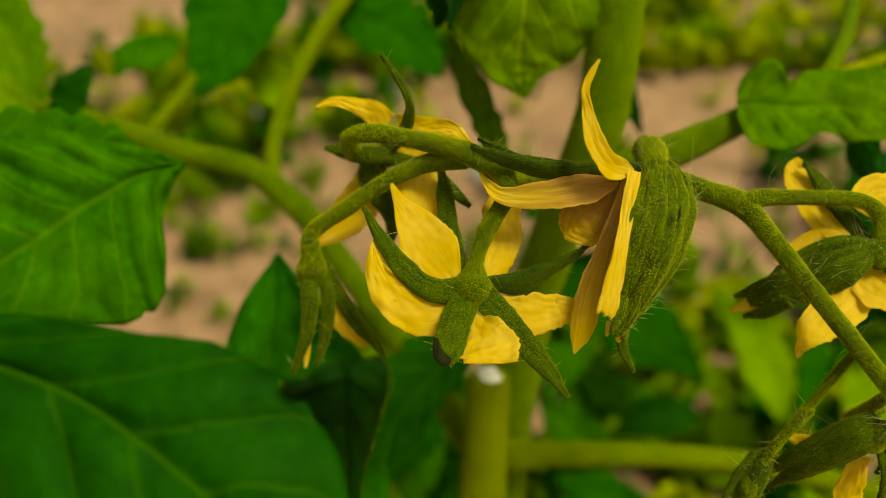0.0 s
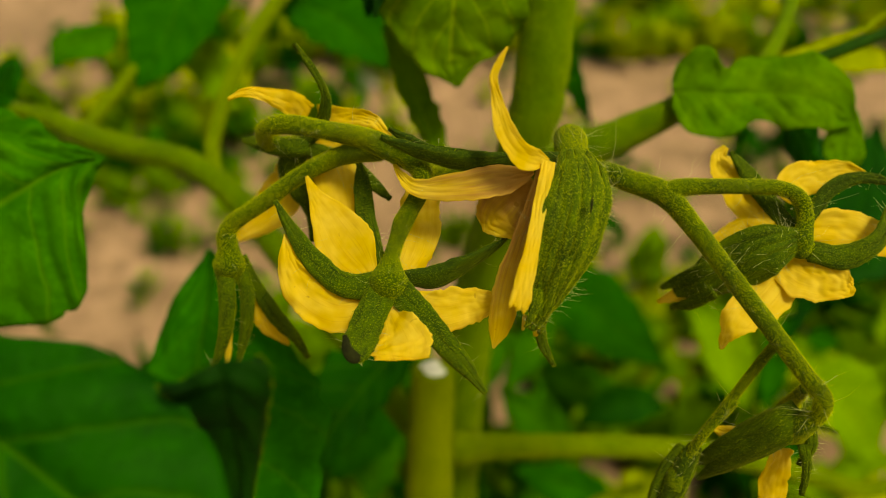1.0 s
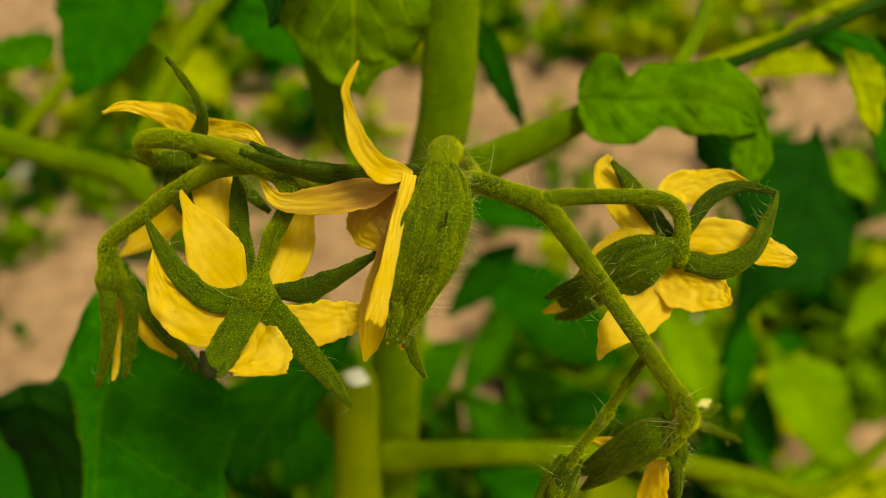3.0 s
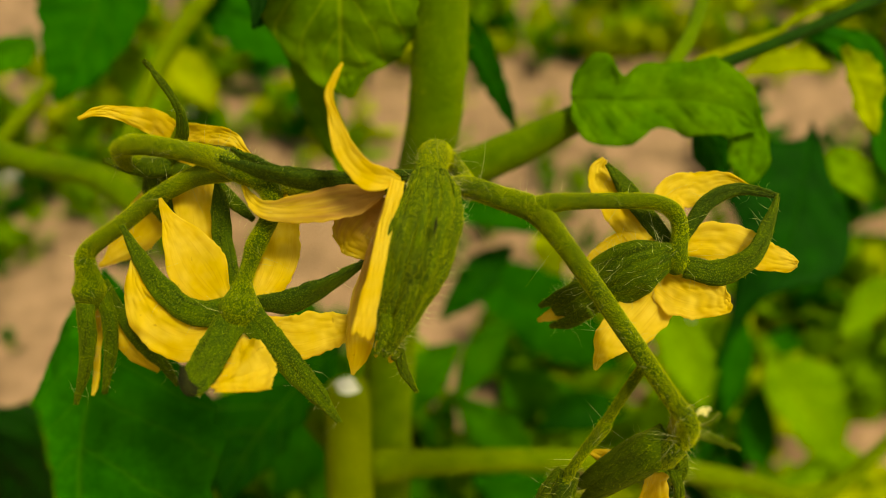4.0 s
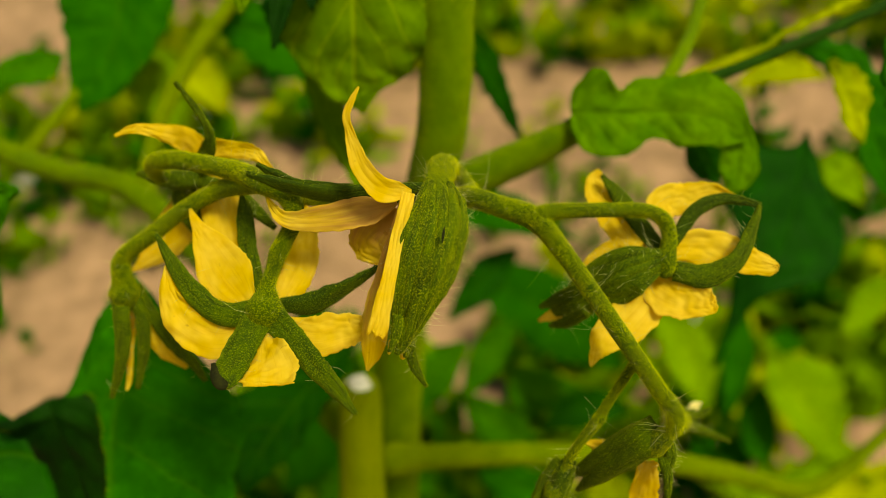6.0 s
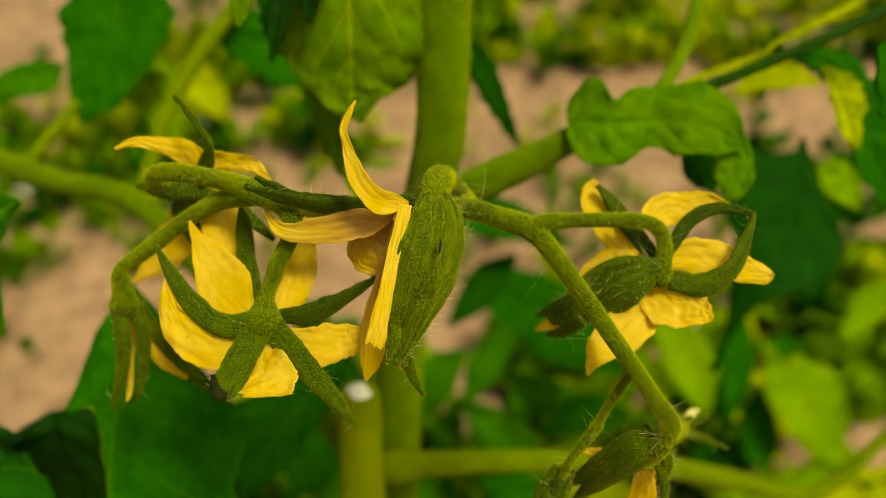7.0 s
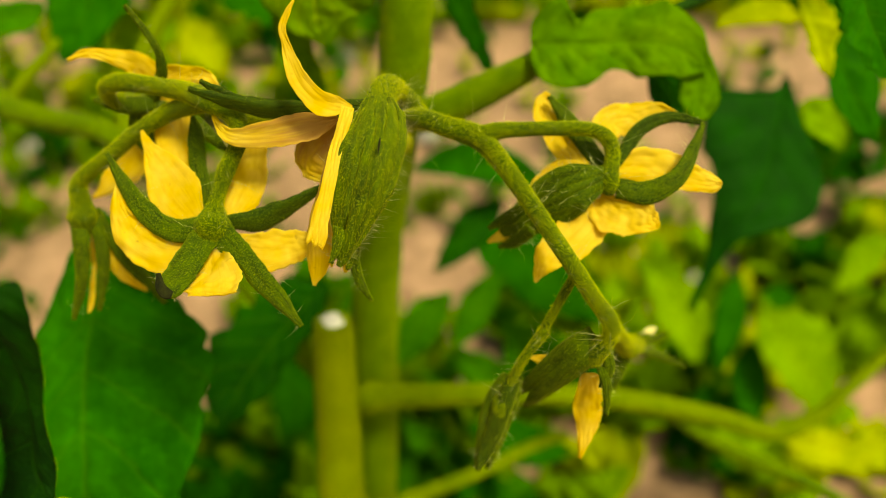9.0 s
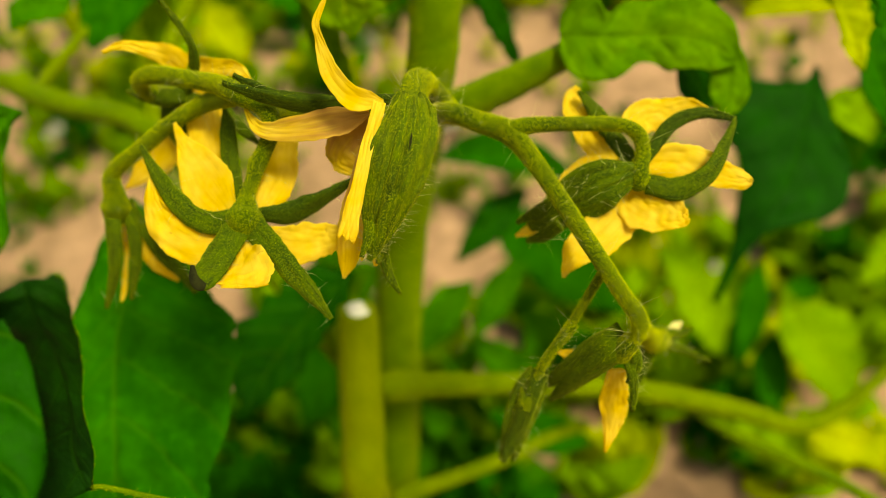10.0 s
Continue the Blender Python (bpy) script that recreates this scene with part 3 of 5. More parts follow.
blade_hairs(near_end, NEAR_END, 420, 0.03, 0.0014, FUZZ, 23, "fuzz", rim=True, cup=-0.1, ruffle=0.05, quilt=0.05, teeth=0.03, tooth_count=9, pairs=7, nv=25, seed=22)
NEAR_STALK = [(-0.92, 5.93, 31.87, 0.018), (-0.68, 5.92, 31.85, 0.030), (-0.11, 5.87, 31.69, 0.033), (0.54, 5.81, 31.51, 0.036), (1.47, 5.73, 31.04, 0.042), (2.34, 5.61, 30.33, 0.048)]
near_stalk = part("leaf_stalk", tube("leaf_stalk", NEAR_STALK, STEM, 8, 10, 0.05, 15), plant, "thin hairy stalk of the dark leaf")
tube_hairs(near_stalk, NEAR_STALK, 60, 0.04, 0.002, FUZZ, 16)
# broad leaf on the outer side
leaf([(-4.91, 14.08, 33.55, 0.045, 0.045, 0), (-5.20, 14.06, 33.51, 0.447, 0.224, 0), (-5.76, 14.00, 33.41, 1.229, 0.615, 0), (-6.32, 13.84, 33.15, 2.124, 1.229, 0), (-6.88, 13.67, 32.86, 2.626, 1.844, 0), (-7.49, 13.45, 32.50, 2.403, 2.124, 0), (-8.11, 13.23, 32.14, 2.012, 2.235, 0), (-9.00, 12.93, 31.64, 1.453, 1.900, 0), (-9.90, 12.62, 31.11, 0.782, 1.118, 0), (-10.68, 12.36, 30.68, 0.045, 0.045, 0)], LEAF_FRESH, 23, "broad green leaf hanging with sunken veins", cup=-0.08, ruffle=0.28, quilt=0.16, teeth=0.08, teeth_n=4, nv=33)
# broad leaf under the flowers
leaf([(-3.52, 14.91, 30.90, 0.084, 0.075, 0), (-3.50, 14.08, 30.16, 1.028, 0.694, 0), (-3.61, 13.33, 29.52, 2.207, 0.951, 0), (-3.67, 12.53, 28.82, 2.800, 1.122, 0), (-3.63, 11.55, 28.03, 2.943, 1.440, 0), (-3.56, 10.61, 27.11, 2.558, 1.412, 0), (-3.54, 9.83, 26.07, 1.885, 0.898, 0), (-3.53, 9.35, 25.51, 0.125, 0.112, 0)], LEAF_MID, 24, "broad green leaf below the flowers", cup=0.06, ruffle=0.28, quilt=0.1, teeth=0.09, teeth_n=6.5, nv=29)
leaf([(1.13, 16.69, 27.25, 0.079, 0.079, 0), (0.49, 16.28, 26.81, 0.625, 1.094, 0), (-0.47, 15.62, 26, 0.778, 1.4, 0), (-1.27, 14.96, 25.19, 0.774, 1.394, 0), (-1.88, 14.14, 24.33, 0.077, 0.077, 0)], LEAF_DARK, 25, cup=0.05, ruffle=0.1)
# leaf hanging over the main stem
leaf([(1.98, 17.22, 39.34, 0.213, 0.213, 0), (1.94, 16.64, 38.05, 1.189, 1.189, 0), (1.89, 16.15, 36.91, 1.644, 1.644, 0), (1.86, 15.92, 36.16, 1.577, 1.632, 0), (1.83, 15.87, 35.62, 1.45, 1.5, 0), (1.8, 15.85, 35.13, 1.22, 1.1, 0), (1.81, 15.82, 34.78, 0.84, 0.68, 0), (1.87, 15.77, 34.53, 0.4, 0.3, 0), (1.94, 15.74, 34.3, 0.03, 0.03, 0)], LEAF_OLIVE, 26, "drooping olive green leaf with pale veins", cup=-0.1, ruffle=0.16, quilt=0.06, teeth=0.07, pairs=6, nv=29)
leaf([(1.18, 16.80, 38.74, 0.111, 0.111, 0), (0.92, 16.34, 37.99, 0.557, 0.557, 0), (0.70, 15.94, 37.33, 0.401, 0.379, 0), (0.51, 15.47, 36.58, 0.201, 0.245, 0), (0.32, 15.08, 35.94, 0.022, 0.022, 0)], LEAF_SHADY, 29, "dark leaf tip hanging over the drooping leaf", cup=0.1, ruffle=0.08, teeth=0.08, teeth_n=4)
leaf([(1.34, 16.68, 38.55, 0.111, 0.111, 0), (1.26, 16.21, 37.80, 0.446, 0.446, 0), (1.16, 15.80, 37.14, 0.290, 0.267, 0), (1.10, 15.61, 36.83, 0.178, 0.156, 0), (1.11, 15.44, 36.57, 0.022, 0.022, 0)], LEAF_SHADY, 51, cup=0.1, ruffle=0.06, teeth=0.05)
leaf([(0.12, 15.43, 38.47, 0.083, 0.083, 0), (0.07, 15.04, 37.85, 0.270, 0.270, 0), (0.01, 14.72, 37.33, 0.228, 0.228, 0), (-0.03, 14.51, 36.99, 0.145, 0.145, 0), (-0.05, 14.40, 36.82, 0.021, 0.021, 0)], LEAF_OLIVE, 52, cup=0.15, ruffle=0.05, teeth=0.03)
leaf([(0.47, 18.26, 37.64, 0.124, 0.124, 0), (0.38, 17.73, 36.8, 0.621, 0.621, 0), (0.28, 17.2, 35.96, 0.373, 0.497, 0), (0.07, 16.88, 35.44, 0.037, 0.037, 0)], LEAF_DARK, 27, cup=0.1)
leaf([(-0.51, 18.62, 37.23, 0.102, 0.102, 0), (-0.67, 18.22, 36.59, 0.358, 0.358, 0), (-0.8, 17.78, 35.89, 0.038, 0.038, 0)], LEAF_OLIVE, 28)
leaf([(0.38, 18.63, 34.75, 0.106, 0.106, 0), (0.82, 17.85, 33.92, 0.394, 0.342, 0), (1.26, 17.08, 33.11, 0.416, 0.364, 0), (1.62, 16.4, 32.43, 0.231, 0.18, 0), (1.8, 16.05, 31.88, 0.039, 0.039, 0)], LEAF_OLIVE, 47, cup=0.1)
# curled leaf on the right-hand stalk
leaf([(6.37, 15.43, 34.27, 0.328, 0.371, 0), (6.53, 15.38, 34.30, 0.675, 0.675, 0), (6.79, 15.27, 34.34, 0.919, 0.887, 0), (7.06, 15.21, 34.35, 0.840, 0.937, 0), (7.32, 15.19, 34.35, 0.474, 0.948, 0), (7.61, 15.27, 34.31, 0.629, 0.846, 0), (7.96, 15.35, 34.28, 0.764, 0.622, 0), (8.38, 15.32, 34.27, 0.764, 0.601, 0), (8.72, 15.20, 34.30, 0.814, 0.770, 0), (9.02, 15.07, 34.30, 0.948, 0.668, 0), (9.40, 15.05, 34.21, 0.757, 0.584, 0), (9.78, 15.07, 34.00, 0.502, 0.502, 0), (10.15, 15.10, 33.70, 0.033, 0.033, 0)], LEAF_BRIGHTENED, 30, "curled light green leaf with wavy edge", cup=0.03, ruffle=0.12, quilt=0.04, teeth=0.03, teeth_n=9, nv=31)
leaf([(9.06, 15.89, 33.54, 0.123, 0.123, 0), (9.47, 15.86, 33.15, 0.422, 0.497, 0), (9.85, 15.86, 32.59, 0.278, 0.379, 0), (10.01, 15.76, 32.26, 0.025, 0.025, 0)], LEAF_DARK, 31, cup=0.1, teeth=0.05)
leaf([(9.96, 15.39, 33.93, 0.296, 0.331, 0), (10.01, 15.03, 33.45, 0.401, 0.448, 0), (9.93, 14.7, 33.02, 0.376, 0.376, 0), (9.78, 14.48, 32.66, 0.047, 0.047, 0)], LEAF_BRIGHTENED, 32, cup=0.05, teeth=0.05)
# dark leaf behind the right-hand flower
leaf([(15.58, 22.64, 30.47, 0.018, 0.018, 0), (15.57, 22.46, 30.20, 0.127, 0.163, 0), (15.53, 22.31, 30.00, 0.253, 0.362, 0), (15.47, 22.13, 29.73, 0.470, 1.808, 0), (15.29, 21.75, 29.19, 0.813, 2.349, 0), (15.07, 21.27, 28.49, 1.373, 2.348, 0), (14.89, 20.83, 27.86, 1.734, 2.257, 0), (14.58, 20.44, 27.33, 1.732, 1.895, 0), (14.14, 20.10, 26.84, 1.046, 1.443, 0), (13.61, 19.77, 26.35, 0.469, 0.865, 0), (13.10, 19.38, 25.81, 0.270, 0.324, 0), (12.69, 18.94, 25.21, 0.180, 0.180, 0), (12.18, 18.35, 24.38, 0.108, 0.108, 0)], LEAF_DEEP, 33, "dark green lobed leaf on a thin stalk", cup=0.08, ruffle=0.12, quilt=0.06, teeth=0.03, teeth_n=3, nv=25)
# narrow leaf beside the stem
leaf([(4.53, 21.59, 34.41, 0.123, 0.123, 0), (4.99, 21.65, 33.61, 0.408, 0.471, 0), (5.45, 21.61, 32.64, 0.354, 0.45, 0), (5.9, 21.55, 31.64, 0.23, 0.263, 0), (6.25, 21.63, 30.85, 0.034, 0.034, 0)], LEAF_DARK, 34, "narrow dark hanging leaf", cup=0.1, ruffle=0.08)
# leaves at the upper right
leaf([(13.01, 19.37, 34.21, 0.057, 0.057, 0), (13.45, 19.24, 34.21, 0.34, 0.312, 0), (13.95, 18.95, 33.97, 0.62, 0.395, 0), (14.33, 18.43, 33.35, 0.842, 0.337, 0), (14.63, 17.93, 32.58, 0.982, 0.561, 0), (15.1, 17.27, 31.57, 0.561, 0.561, 0), (15.5, 16.8, 30.86, 0.056, 0.056, 0)], LEAF_MID, 35, cup=0.1)
leaf([(16.38, 22.69, 29.35, 0.11, 0.11, 0), (16.78, 22.53, 29.12, 0.621, 0.621, 0), (17.31, 22.21, 28.65, 0.548, 0.621, 0), (17.66, 21.81, 28.04, 0.073, 0.073, 0)], LEAF_LIGHT, 49, cup=0.1)
leaf([(13.19, 18.02, 34.38, 0.055, 0.055, 0), (13.37, 17.76, 33.99, 0.547, 0.191, 0), (13.56, 17.46, 33.55, 0.574, 0.246, 0), (13.76, 17.14, 33.09, 0.273, 0.356, 0), (13.88, 16.86, 32.68, 0.041, 0.041, 0)], LEAF_YELLOW, 36, "yellowing leaf edge", cup=0.2)
leaf([(12.09, 14.19, 36.22, 0.212, 0.212, 0), (12.43, 13.8, 35.48, 0.747, 0.64, 0), (12.68, 13.53, 34.91, 0.752, 0.644, 0), (13.03, 13.25, 34.33, 0.324, 0.324, 0), (13.24, 13.06, 34.06, 0.054, 0.054, 0)], LEAF_MID, 37, cup=0.15)
leaf([(11.89, 18.56, 34.72, 0.054, 0.054, 0), (12.43, 18.68, 34.95, 0.108, 0.081, 0), (13.12, 18.83, 35.22, 0.122, 0.108, 0), (13.93, 19, 35.54, 0.122, 0.108, 0), (14.89, 19.26, 35.99, 0.068, 0.068, 0)], LEAF_YELLOW, 38, cup=0.15)
leaf([(9.46, 17.88, 34.07, 0.04, 0.04, 0), (10.27, 17.99, 34.3, 0.12, 0.093, 0), (11.07, 18.1, 34.52, 0.12, 0.093, 0), (11.87, 18.24, 34.79, 0.04, 0.04, 0)], LEAF_YELLOW, 50, cup=0.15)
leaf([(13.04, 22.79, 31.99, 0.053, 0.053, 0), (13.93, 22.92, 32.19, 0.421, 0.245, 0), (14.92, 22.96, 32.28, 0.526, 0.351, 0), (15.89, 22.83, 32.11, 0.053, 0.053, 0)], LEAF_YELLOW, 48, cup=0.15)
# leaves at the upper left
leaf([(-6.08, 25.78, 35.89, 0.351, 0.351, 0), (-6, 25.04, 34.7, 1.666, 1.753, 0), (-6.05, 24.57, 33.95, 1.613, 1.823, 0), (-6.3, 24.11, 33.2, 1.227, 1.578, 0), (-6.7, 23.7, 32.53, 1.017, 1.122, 0), (-7.06, 23.38, 32.01, 0.596, 0.666, 0), (-7.29, 23.09, 31.53, 0.07, 0.07, 0)], LEAF_MID, 39, "dark green leaf of the upper side stalk", cup=0.1, teeth=0.1)
leaf([(-8.04, 24.55, 32.93, 0.107, 0.107, 0), (-8.51, 24.36, 32.81, 0.713, 0.392, 0), (-9.18, 24.18, 32.69, 0.781, 0.533, 0), (-9.64, 23.92, 32.46, 0.53, 0.46, 0), (-9.94, 23.64, 32.01, 0.071, 0.071, 0)], LEAF_FRESH, 40, cup=0.1)
leaf([(-3.33, 25.57, 33.7, 0.183, 0.183, 0), (-2.51, 25.42, 33.47, 1.004, 0.913, 0), (-1.42, 25.17, 33.08, 1.37, 1.132, 0), (-0.59, 24.82, 32.54, 1.096, 0.913, 0), (-0.05, 24.53, 32.08, 0.511, 0.511, 0), (0.23, 24.31, 31.72, 0.073, 0.073, 0)], LEAF_MID, 41, cup=0.1)
leaf([(-6.51, 25.99, 32.43, 0.114, 0.114, 0), (-6.07, 25.71, 31.98, 0.722, 0.684, 0), (-5.47, 25.25, 31.25, 0.76, 0.76, 0), (-4.94, 24.85, 30.61, 0.532, 0.532, 0), (-4.67, 24.54, 30.13, 0.076, 0.076, 0)], LEAF_LIGHT, 42, cup=0.2)
leaf([(-13.39, 23.71, 34.33, 1.008, 1.008, 0), (-12.72, 23.26, 33.62, 1.176, 1.008, 0), (-12.22, 22.72, 32.76, 1.008, 0.84, 0), (-11.85, 22.19, 31.91, 0.504, 0.504, 0), (-11.55, 21.79, 31.27, 0.084, 0.084, 0)], LEAF_BRIGHTENED, 43, cup=0.1)
leaf([(-9.99, 19.51, 32.36, 0.3, 0.3, 0), (-9.61, 19.61, 32.72, 0.566, 0.536, 0), (-9.32, 19.75, 33.14, 0.534, 0.475, 0), (-9.11, 20, 33.54, 0.148, 0.148, 0)], LEAF_DARK, 44, cup=0.2)
leaf([(-13.29, 21.25, 32.26, 0.964, 0.643, 0), (-12.33, 21.07, 31.99, 0.964, 0.804, 0), (-11.37, 20.85, 31.65, 0.321, 0.321, 0), (-10.88, 20.76, 31.52, 0.048, 0.048, 0)], LEAF_LIGHT, 45, cup=0.1)
leaf([(-10.68, 15.15, 32.91, 0.241, 0.241, 0), (-9.17, 15.18, 33.16, 1.078, 1.078, 0), (-7.81, 15.14, 33.31, 0.953, 0.833, 0), (-6.69, 15.07, 33.41, 0.533, 0.473, 0), (-6.1, 15, 33.31, 0.036, 0.036, 0)], LEAF_FRESH, 46, cup=0.05, quilt=0.08)

# ---- the flower truss ----
truss = thing("flower_truss", (3.59, 14.63, 32.74), "hairy green tomato flower truss with yellow flowers", "flower truss")
PEDUNCLE = [(3.49, 14.86, 32.35, 0.240), (3.51, 12.82, 33.62, 0.205), (3.89, 11.46, 34.48, 0.171), (4.45, 11.17, 34.43, 0.176), (4.97, 11, 34.28, 0.192), (5.37, 10.58, 33.92, 0.155), (5.81, 9.91, 33.46, 0.144), (6.23, 9.15, 33.03, 0.135), (6.57, 8.56, 32.67, 0.129), (6.74, 8.29, 32.49, 0.134), (6.75, 8.22, 32.25, 0.121), (6.63, 8.26, 32.02, 0.109)]
peduncle = part("flower_stalk", tube("flower_stalk", PEDUNCLE, STALK, 12, 18, 0.07, 51), truss)
LEFT_ARM = [(3.74, 11.79, 34.25, 0.168), (2.9, 12.14, 34.19, 0.163), (1.95, 12.09, 34.24, 0.161), (1.33, 11.75, 34.42, 0.156), (1, 11.1, 34.86, 0.164), (0.72, 10.74, 35.22, 0.173), (0.28, 11.12, 35.24, 0.169), (-0.23, 11.52, 35.18, 0.148), (-0.78, 11.68, 35.22, 0.15), (-1.11, 11.74, 35.2, 0.15), (-1.35, 11.93, 35.02, 0.135), (-1.39, 12.25, 34.68, 0.131), (-1.13, 12.47, 34.49, 0.134)]
left_arm = part("flower_stalk", tube("flower_stalk", LEFT_ARM, STALK, 12, 16, 0.06, 52), truss)
DOWN_ARM = [(0.51, 10.93, 35.14, 0.168), (-0.15, 11.44, 34.79, 0.15), (-0.79, 11.48, 34.44, 0.135), (-1.39, 11.42, 34.02, 0.136), (-1.89, 11.39, 33.68, 0.138), (-2.06, 11.32, 33.46, 0.148), (-2.03, 11.18, 33.15, 0.167)]
down_arm = part("flower_stalk", tube("flower_stalk", DOWN_ARM, STALK, 10, 16, 0.06, 53), truss)
SIDE_ARM = [(6.36, 9.1, 32.86, 0.079), (6.21, 9.11, 32.49, 0.074), (5.9, 9.07, 31.77, 0.077), (5.85, 9.03, 31.66, 0.098), (5.5, 8.92, 31.14, 0.078), (5.31, 8.86, 30.65, 0.079), (5.23, 8.81, 30.48, 0.094)]
side_arm = part("flower_stalk", tube("flower_stalk", SIDE_ARM, STALK, 10, 14, 0.08, 54), truss)
for arm, line, seed in ((peduncle, PEDUNCLE, 1), (left_arm, LEFT_ARM, 2), (down_arm, DOWN_ARM, 3), (side_arm, SIDE_ARM, 4)):
    tube_hairs(arm, line, 520, 0.06, 0.0017, FUZZ, 60 + seed, "fuzz")
    tube_grains(arm, line, 5200, 0.0046, GLAND, 160 + seed)
    tube_hairs(arm, line, 11, 0.46, 0.0022, HAIR, 70 + seed, bend=0.5)


def flower(stalk, seed, label):
    """The flower's own stalk and swollen base; petals and sepals hang on it."""
    ob = part("flower", tube("flower", stalk, STALK, 10, 18, 0.06, seed), truss, label)
    tube_hairs(ob, stalk, 520, 0.06, 0.0017, FUZZ, seed + 100, "fuzz")
    tube_grains(ob, stalk, 5200, 0.0046, GLAND, seed + 150)
    tube_hairs(ob, stalk, 8, 0.4, 0.0022, HAIR, seed + 200, bend=0.5)
    return ob


def petal(fl, points, seed, cup=0.12, ruffle=0.06, name="petal", edge=0.13, crease=0.006, material=None):
    return part(name, blade(name, points, material or PETAL, 0.026, cup=cup, ruffle=ruffle, quilt=0.0, steps=14, nv=27, seed=seed, edge=edge, crease=crease), fl)


def sepal(fl, points, seed, cup=-0.25, ruffle=0.03, fuzz=650, long=16, material=None, quilt=0.012, ribs=0.012, rib_count=3.0, nv=15, edge=0.09, crease=0.012):
    how = dict(cup=cup, ruffle=ruffle, steps=10, nv=nv, seed=seed, edge=edge, quilt=quilt, pairs=5.0, ribs=ribs, rib_count=rib_count, crease=crease)
    ob = part("sepal", blade("sepal", points, material or SEPAL, 0.07, **how), fl)
    if fuzz:
        blade_hairs(fl, points, int(fuzz * 0.6), 0.055, 0.0018, FUZZ, seed + 300, "fuzz", both=True, **how)
        blade_grains(fl, points, 2200, 0.0048, GLAND if material is CALYX else GLAND_DULL, seed + 500, 0.07, **how)
    if long:
        blade_hairs(fl, points, long, 0.24, 0.002, HAIR, seed + 400, "hairs", rim=True, **how)
    return ob


# open flower seen from behind
f = flower([(0.74, 10.74, 35.22, 0.148), (0.99, 10.66, 35.12, 0.168), (1.14, 10.56, 34.93, 0.154), (1.13, 10.51, 34.69, 0.136), (0.99, 10.46, 34.42, 0.131), (0.85, 10.38, 34.19, 0.145), (0.76, 10.25, 33.98, 0.119), (0.68, 10.07, 33.8, 0.125), (0.65, 9.95, 33.66, 0.201), (0.63, 9.83, 33.52, 0.301), (0.59, 9.76, 33.33, 0.235)], 1, "open yellow flower seen from behind with five green sepals")
sepal(f, [(0.48, 9.79, 33.49, 0.217, 0.2, 0), (-0.02, 9.67, 33.59, 0.195, 0.175, 0), (-0.47, 9.92, 33.86, 0.165, 0.16, 0), (-0.83, 10.32, 34.2, 0.1, 0.095, 0), (-1.04, 10.6, 34.48, 0.017, 0.017, 0)], 1)
sepal(f, [(0.5, 10.12, 33.49, 0.12, 0.12, 0), (0.36, 10.48, 33.77, 0.156, 0.156, 0), (0.25, 10.87, 34.09, 0.149, 0.158, 0), (0.2, 11.26, 34.43, 0.124, 0.133, 0), (0.17, 11.48, 34.67, 0.027, 0.027, 0)], 2)
sepal(f, [(0.85, 9.89, 33.52, 0.118, 0.101, -20), (1.34, 9.91, 33.48, 0.236, 0.202, -40), (1.8, 10.09, 33.6, 0.221, 0.17, -50), (2.14, 10.25, 33.74, 0.12, 0.103, -50), (2.44, 10.39, 33.91, 0.017, 0.017, -40)], 3, material=SEPAL_DARKENED)
sepal(f, [(0.54, 9.69, 33.46, 0.232, 0.232, 0), (0.36, 9.19, 33.32, 0.233, 0.233, 0), (0.26, 8.78, 33.27, 0.234, 0.234, 0), (0.2, 8.55, 33.24, 0.184, 0.184, 0), (0.15, 8.49, 33.21, 0.092, 0.092, 0)], 4, -0.12, 0.02)
part("withered_tip", blade("withered_tip", [(0.26, 8.46, 33.19, 0.061, 0.061, 0), (0.17, 8.46, 33.24, 0.091, 0.084, 0), (0.1, 8.53, 33.32, 0.084, 0.069, 0), (0.06, 8.68, 33.44, 0.023, 0.023, 0)], DARKTIP, 0.05, cup=-0.2, ruffle=0.02, seed=5), f, "withered blackish sepal tip")
sepal(f, [(0.77, 9.68, 33.46, 0.216, 0.216, 0), (1.16, 9.31, 33.19, 0.195, 0.18, 0), (1.47, 9.06, 32.9, 0.18, 0.172, 0), (1.75, 8.85, 32.64, 0.125, 0.12, 0), (2.02, 8.69, 32.32, 0.024, 0.024, 0)], 6, -0.12)
petal(f, [(0.33, 10.02, 33.50, 0.148, 0.181, 0), (0.07, 10.20, 33.70, 0.363, 0.478, 0), (-0.16, 10.45, 33.89, 0.349, 0.498, 0), (-0.36, 10.71, 34.13, 0.209, 0.368, 0), (-0.52, 10.97, 34.34, 0.093, 0.152, 0), (-0.64, 11.20, 34.57, 0.025, 0.025, 0)], 11, 0.1, 0.03, edge=0.05)
petal(f, [(0.36, 10.31, 33.25, 0.153, 0.153, 0), (0.10, 10.67, 33.58, 0.360, 0.360, 0), (-0.08, 11.04, 33.86, 0.400, 0.382, 0), (-0.18, 11.40, 34.16, 0.369, 0.387, 0), (-0.25, 11.73, 34.43, 0.355, 0.355, 0), (-0.34, 12.04, 34.55, 0.180, 0.180, 0)], 16, 0.1, 0.05)
petal(f, [(0.83, 10.13, 33.43, 0.166, 0.166, 0), (1.03, 10.46, 33.68, 0.303, 0.303, 0), (1.12, 10.76, 33.99, 0.340, 0.306, 0), (1.14, 11.08, 34.29, 0.292, 0.257, 0), (1.09, 11.47, 34.52, 0.052, 0.052, 0)], 12, 0.1, 0.05)
